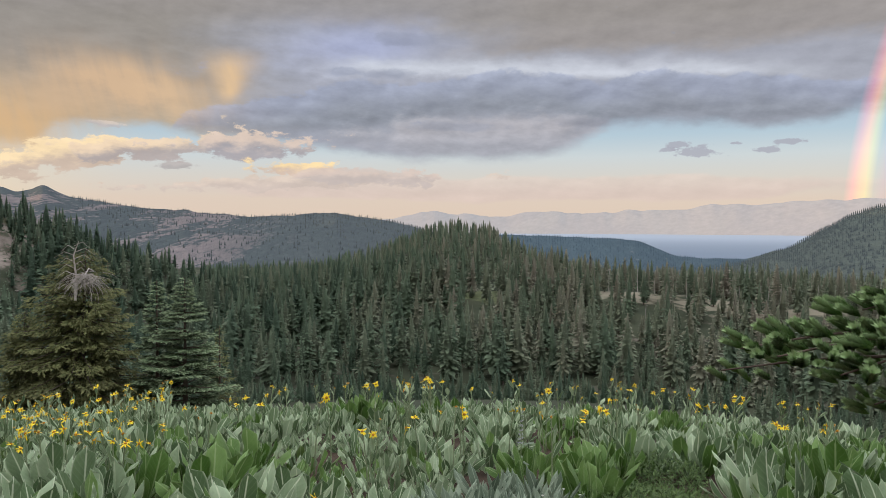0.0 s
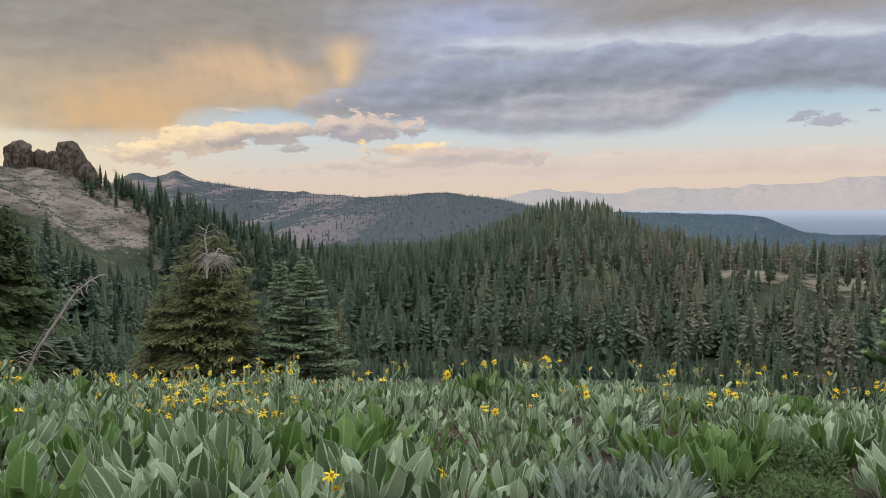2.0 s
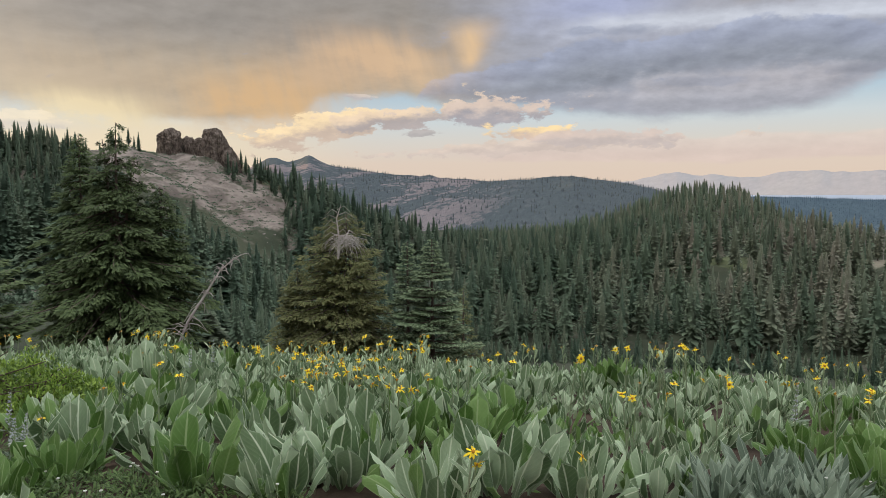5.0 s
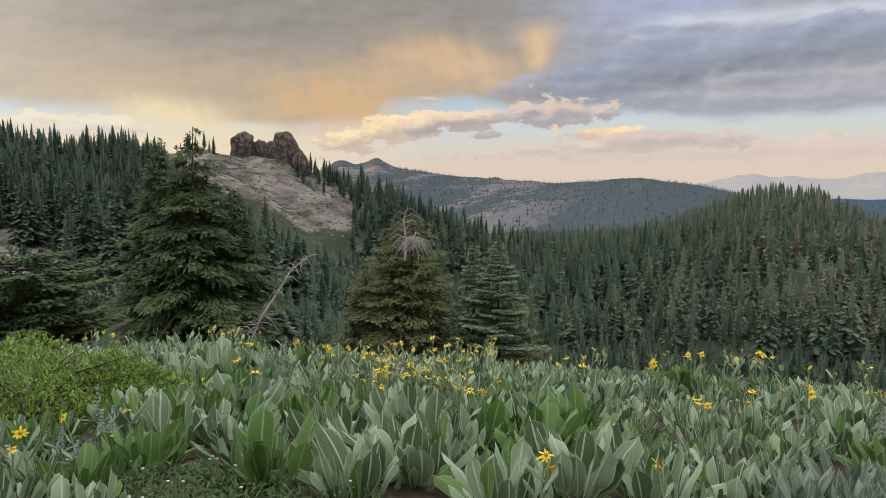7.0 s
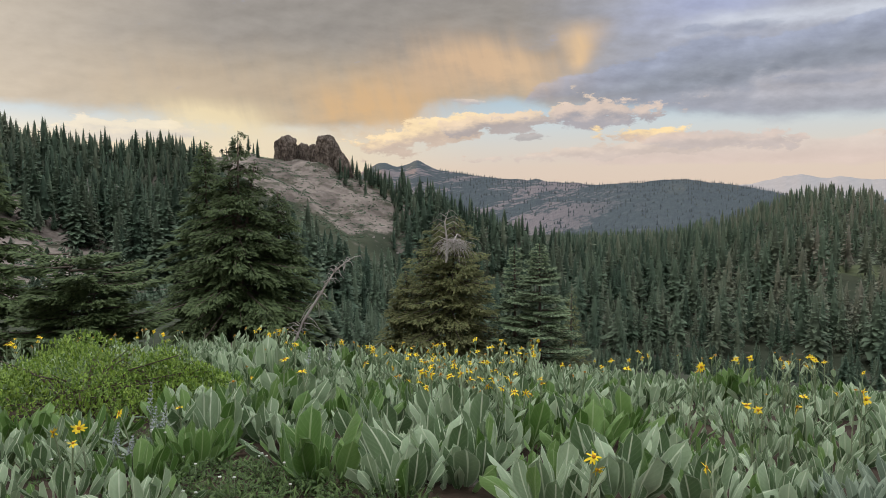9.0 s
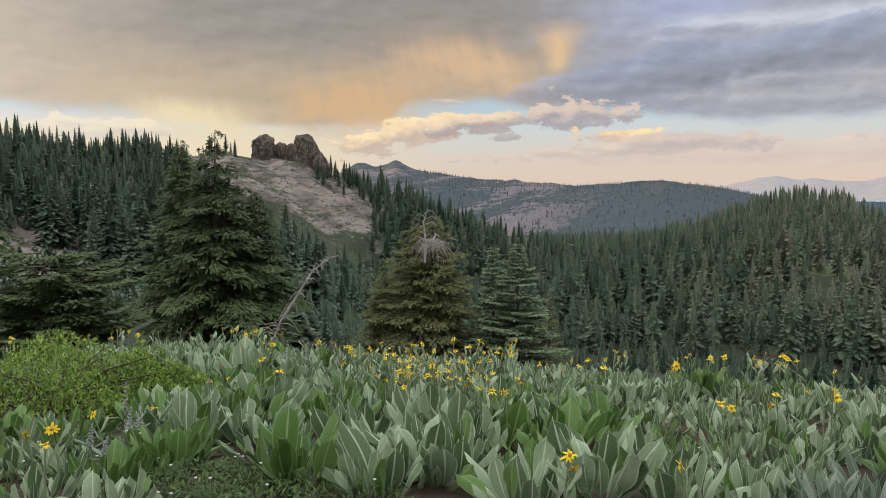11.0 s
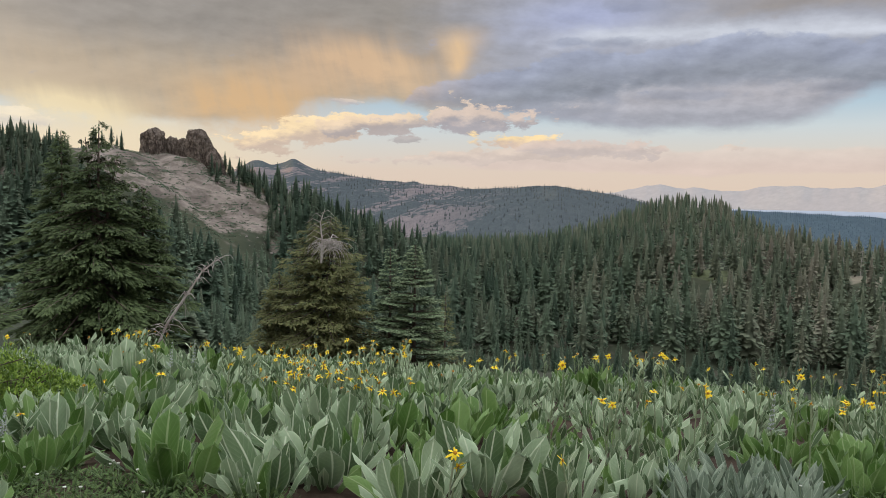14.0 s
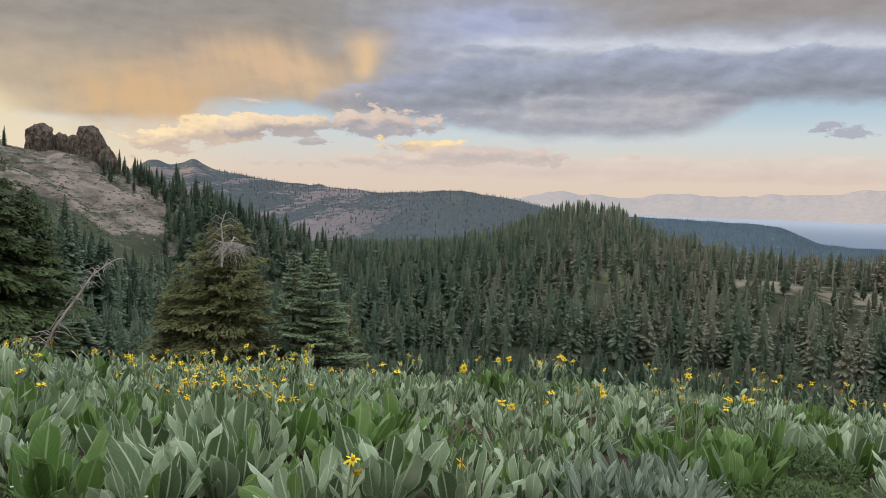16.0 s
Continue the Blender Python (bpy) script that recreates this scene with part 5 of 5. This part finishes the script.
HEADS = [flower_head(rng, int(rng.integers(7, 11))).mesh("petals", MAT_PETAL) for _ in range(6)]
FADED = [flower_head(rng, 6, 0.022).mesh("petals", MAT_CREAM) for _ in range(2)]
bm = bmesh.new()
bmesh.ops.create_uvsphere(bm, u_segments=10, v_segments=6, radius=0.0095)
for q in bm.verts:
    q.co.z *= 0.7
DISC = bpy.data.meshes.new("disc")
bm.to_mesh(DISC)
bm.free()
DISC.materials.append(MAT_DISC)


def flower(x, y, height, seed, faded=False):
    """A flower stalk with stem leaves and one yellow head."""
    rg = np.random.default_rng(seed)
    z = float(land(x, y))
    t = thing("yellow_flower", "withered cream flower head on a leafy stalk" if faded else "yellow daisy-like flower on a leafy stalk", "flower", Matrix.Translation((x, y, z)), "yellow meadow flowers")
    bend = (rg.uniform(-0.05, 0.05), rg.uniform(-0.05, 0.05))
    pts = [(bend[0] * q * q, bend[1] * q * q, height * q) for q in np.linspace(0, 1, 5)]
    child("stem", mesh_of("stem", *tube(pts, [0.006, 0.005, 0.0045, 0.004, 0.005], 5), MAT_STEM, smooth=True), t)
    for q in (0.5, 0.66, 0.82):
        m = Matrix.Translation((bend[0] * q * q, bend[1] * q * q, height * q)) @ Matrix.Rotation(rg.uniform(0, 6.28), 4, "Z") @ Matrix.Rotation(-rg.uniform(0.15, 0.6), 4, "X") @ Matrix.Scale(rg.uniform(0.08, 0.15), 4)
        child("leaf", LEAF[9 + int(rg.integers(5))], t, "", m)
    a = rg.uniform(-2.4, 2.4)
    tip = Matrix.Translation((bend[0], bend[1], height)) @ Matrix.Rotation(a, 4, "Z") @ Matrix.Rotation(rg.uniform(0.0, 1.2), 4, "X") @ Matrix.Scale(rg.uniform(0.62, 1.1), 4)
    head = child("petals", (FADED if faded else HEADS)[int(rg.integers(2 if faded else 6))], t, "", tip)
    child("disc", DISC, head, "", Matrix.Translation((0, 0, 0.003)))


# those that stand out, by heading, distance and elevation
for i, (az, d, el) in enumerate(((-2.3, 2.8, -20.0), (-2.2, 2.85, -20.8), (6.8, 5.6, -13.0), (15.3, 8.3, -12.4), (1.75, 7.4, -12.1), (-19.5, 5.2, -13.1), (5.6, 5.4, -13.2), (24.6, 8.4, -12.2), (25.4, 7.2, -12.9),
                                 (-1.3, 8.4, -12.9), (-8.1, 4.8, -15.2), (1.4, 7.2, -13.3), (7.5, 3.3, -20.2), (-13.3, 6.0, -13.9), (-12.8, 6.05, -14.1), (-5.6, 5.4, -14.7), (-5.2, 5.6, -14.4), (-6.6, 5.2, -15.4),
                                 (-27.6, 9.6, -10.2), (-27.2, 9.8, -10.0), (-26.6, 9.7, -10.4), (-12.0, 8.6, -12.2), (-11.0, 8.7, -12.3), (9.6, 8.6, -12.9), (16.9, 8.8, -12.5), (18.4, 8.6, -12.7), (26.9, 8.6, -12.5),
                                 (-36.5, 4.3, -17.3), (-40.5, 3.6, -19.0), (-39.5, 4.0, -16.6), (-41, 4.0, -16.5), (-36, 7.6, -10.9), (-37, 7.7, -10.8), (-24.6, 6.0, -13.6), (-25.3, 5.9, -14.1), (-33, 4.4, -16.2))):
    p = toward(az, el, d)
    flower(p.x, p.y, max(0.30, p.z - float(land(p.x, p.y))), 100 + i)
for i in range(105):
    r = math.sqrt(rng.uniform(4.2 ** 2, 11.4 ** 2))
    az = rng.uniform(-44, 44)
    if r > 9.7 + 1.6 * float(smooth(-az, 12, 29)) or open_soil(az, r):
        continue
    tall = rng.uniform(0.36, 0.52)
    for j in range(int(rng.integers(1, 7))):
        x, y = r * math.sin(radians(az)) + rng.normal(0, 0.10), r * math.cos(radians(az)) + rng.normal(0, 0.10)
        flower(x, y, tall + rng.uniform(-0.07, 0.06), 300 + 8 * i + j, rng.random() < 0.3)


# the thick drift of flowers on the brow below the brown hemlock
for i in range(26):
    az, r = rng.uniform(-19, -5), rng.uniform(5.6, 9.3)
    tall = rng.uniform(0.34, 0.48)
    for j in range(int(rng.integers(2, 5))):
        x, y = r * math.sin(radians(az)) + rng.normal(0, 0.08), r * math.cos(radians(az)) + rng.normal(0, 0.08)
        flower(x, y, tall + rng.uniform(-0.06, 0.05), 2300 + 8 * i + j, rng.random() < 0.2)


# lupines
def lupine(x, y, height, seed):
    rg = np.random.default_rng(seed)
    t = thing("lupine", "lupine spike of pale violet flowers", "flower", Matrix.Translation((x, y, float(land(x, y)))), "lupines")
    child("stem", mesh_of("stem", *tube([(0, 0, 0), (0.01, 0, height * 0.5), (0.02, 0.01, height)], [0.005, 0.004, 0.002], 5), MAT_STEM, smooth=True), t)
    s = Soup()
    for i in range(56):
        q = (i // 7) / 8 + rg.uniform(0, 0.06)
        z = height * (0.50 + 0.50 * q)
        a, rr = i * 2.4 + rg.uniform(-0.4, 0.4), 0.016 * (1.2 - q) * rg.uniform(0.6, 1.2)
        c = np.array([0.02 * q + rr * math.cos(a), rr * math.sin(a), z])
        w = 0.0056 * (1.2 - 0.6 * q) * rg.uniform(0.7, 1.2)
        s.put([c + (w, 0, 0), c + (-w, 0, 0), c + (0, w, 0), c + (0, -w, 0), c + (0, 0, 1.2 * w), c + (0, 0, -w)],
              [(0, 2, 4), (2, 1, 4), (1, 3, 4), (3, 0, 4), (2, 0, 5), (1, 2, 5), (3, 1, 5), (0, 3, 5)])
    child("blossom", s.mesh("blossom", MAT_LUPIN), t)
    for i in range(7):
        m = Matrix.Translation((0, 0, height * rg.uniform(0.15, 0.5))) @ Matrix.Rotation(rg.uniform(0, 6.28), 4, "Z") @ Matrix.Rotation(-rg.uniform(0.7, 1.2), 4, "X") @ Matrix.Scale(rg.uniform(0.08, 0.13), 4)
        child("leaf", SILVER[i % 6], t, "", m)


for i, (az, d, h) in enumerate(((-35.1, 4.9, 0.40), (-34.9, 4.5, 0.30), (-37.5, 4.3, 0.26), (-36.6, 4.1, 0.22), (21.5, 5.2, 0.5), (-23.4, 7.4, 0.5), (-21.8, 7.8, 0.5), (38.6, 3.6, 0.34), (-34.2, 4.6, 0.30))):
    p = toward(az, 0, d)
    lupine(p.x, p.y, h, i)


# the bright green bush
def bush(x, y, wide, deep, high, seed, n):
    rg = np.random.default_rng(seed)
    t = thing("bush", "low bright green leafy bush with dark twigs", "bush", Matrix.Translation((x, y, float(land(x, y)))))
    for i in range(26):
        a, L = rg.uniform(0, 6.28), rg.uniform(0.4, 0.82)
        e = (0.5 * wide * L * math.cos(a), 0.5 * deep * L * math.sin(a), high * rg.uniform(0.25, 0.85))
        child("twig", mesh_of("twig", *tube([(0, 0, -0.05), (e[0] * 0.5, e[1] * 0.5, e[2] * 0.75), e], [0.010, 0.007, 0.003], 5), MAT_TWIG, smooth=True), t)
    b = blade(rg, 3, 0.62, 0.3, 0.15, 0.02)
    s = Soup()
    for _ in range(n):
        a, q = rg.uniform(0, 6.28), math.sqrt(rg.random())
        lump = 1 + 0.22 * math.sin(3 * a + 1.0) + 0.14 * math.sin(7 * a)
        top = high * (1 - 0.75 * q ** 2.4) * (0.82 + 0.28 * math.sin(5.1 * q * math.cos(a) + 1.3) * math.cos(4.3 * q * math.sin(a)))
        z = top * (1 - rg.random() ** 2.2 * 0.85)
        c = (0.5 * wide * lump * q * math.cos(a), 0.5 * deep * lump * q * math.sin(a), max(z, 0.03))
        m = Matrix.Translation(c) @ Matrix.Rotation(rg.uniform(0, 6.28), 4, "Z") @ Matrix.Rotation(rg.uniform(-1.5, 0.1), 4, "X") @ Matrix.Scale(rg.uniform(0.026, 0.050), 4)
        s.put(moved(b[0], m), b[1], b[2])
    tagged(child("foliage", s.mesh("foliage", MAT_BUSH), t), kind="stuff")


p = toward(-39.5, 0, 6.7)
bush(p.x, p.y, 2.5, 2.0, 0.62, 1, 12000)
p = toward(-33.8, 0, 6.6)
bush(p.x, p.y, 1.2, 1.0, 0.52, 2, 5000)


# creeping green mats and small white flowers
def mat_of_leaves(az, r, wide, deep, high, n, seed):
    rg = np.random.default_rng(seed)
    b = blade(rg, 3, 0.42, 0.3, 0.3, 0.02)
    s = Soup()
    c0 = toward(az, 0, r)
    a, q = rg.uniform(0, 6.28, n), np.sqrt(rg.random(n))
    q = q * (1 + 0.25 * np.sin(3 * a + az))
    x, y = c0.x + wide * q * np.cos(a), c0.y + deep * q * np.sin(a)
    z = land(x, y) + high * rg.random(n) ** 1.4 * np.maximum(1 - 0.7 * q * q, 0.05)
    for i in range(n):
        m = Matrix.Translation((x[i], y[i], z[i])) @ Matrix.Rotation(rg.uniform(0, 6.28), 4, "Z") @ Matrix.Rotation(rg.uniform(-1.5, -0.2), 4, "X") @ Matrix.Scale(rg.uniform(0.025, 0.05), 4)
        s.put(moved(b[0], m), b[1], b[2])
    tagged(new("ground_cover", s.mesh("ground_cover", MAT_MAT)), "mat of small dark green creeping leaves on soil", "ground cover", kind="stuff")


for i, (az, r, w, d, h, n) in enumerate(((31.0, 4.6, 0.46, 0.58, 0.13, 4000), (31.5, 5.5, 0.40, 0.45, 0.20, 2400), (-30.5, 3.6, 0.5, 0.5, 0.12, 2400), (-22, 3.4, 0.6, 0.3, 0.10, 1200), (-3.2, 4.6, 0.22, 0.3, 0.10, 500), (-37, 4.5, 0.5, 0.5, 0.14, 1900), (40, 3.6, 0.5, 0.4, 0.12, 1000))):
    mat_of_leaves(az, r, w, d, h, n, 40 + i)

bm = bmesh.new()
bmesh.ops.create_icosphere(bm, subdivisions=1, radius=0.009)
for q in bm.verts:
    q.co.z *= 0.5
TUFT = bpy.data.meshes.new("flower_head")
bm.to_mesh(TUFT)
bm.free()
TUFT.materials.append(MAT_WHITE)
THIN = mesh_of("stem", *tube([(0, 0, 0), (0, 0, 0.12)], [0.002, 0.0015], 4), MAT_STEM)
for i in range(46):
    az, r = ((-30.5, 3.7), (-37, 4.3), (-3.2, 4.5), (25, 4.2), (-22, 3.6))[i % 5]
    az, r = az + rng.uniform(-5, 5) * (0.4 if i % 5 in (2, 3) else 1), r + rng.uniform(-0.4, 0.4)
    p = toward(az, 0, r)
    p.z = float(land(p.x, p.y))
    h = rng.uniform(0.6, 1.5)
    t = thing("white_flower", "tiny white flower head on a thin stalk", "flower", Matrix.Translation(p), "small white flowers")
    child("stem", THIN, t, "", Matrix.Diagonal((1, 1, h, 1)))
    child("flower_head", TUFT, t, "", Matrix.Translation((0, 0, 0.12 * h)))

# a few stones on the bare soil
for i in range(26):
    az, r = ((25.5, 4.3), (36.2, 6.2), (-3.2, 4.6), (-8.5, 3.6))[i % 4]
    az, r = az + rng.uniform(-3, 3), r + rng.uniform(-0.35, 0.35)
    p = toward(az, 0, r)
    p.z = float(land(p.x, p.y))
    bm = bmesh.new()
    bmesh.ops.create_icosphere(bm, subdivisions=2, radius=1.0)
    for q in bm.verts:
        q.co *= 1 + 0.35 * noise.noise(q.co * 1.3 + Vector((i * 3.1, 0, 0)))
        q.co.z *= 0.6
    me = bpy.data.meshes.new("stone")
    bm.to_mesh(me)
    bm.free()
    me.materials.append(MAT_STONE)
    ob = new("stone", me)
    ob.matrix_basis = Matrix.Translation(p) @ Matrix.Scale(rng.uniform(0.015, 0.055), 4)
    tagged(ob, "small rounded stone on reddish soil", "stone", "stones on the soil")
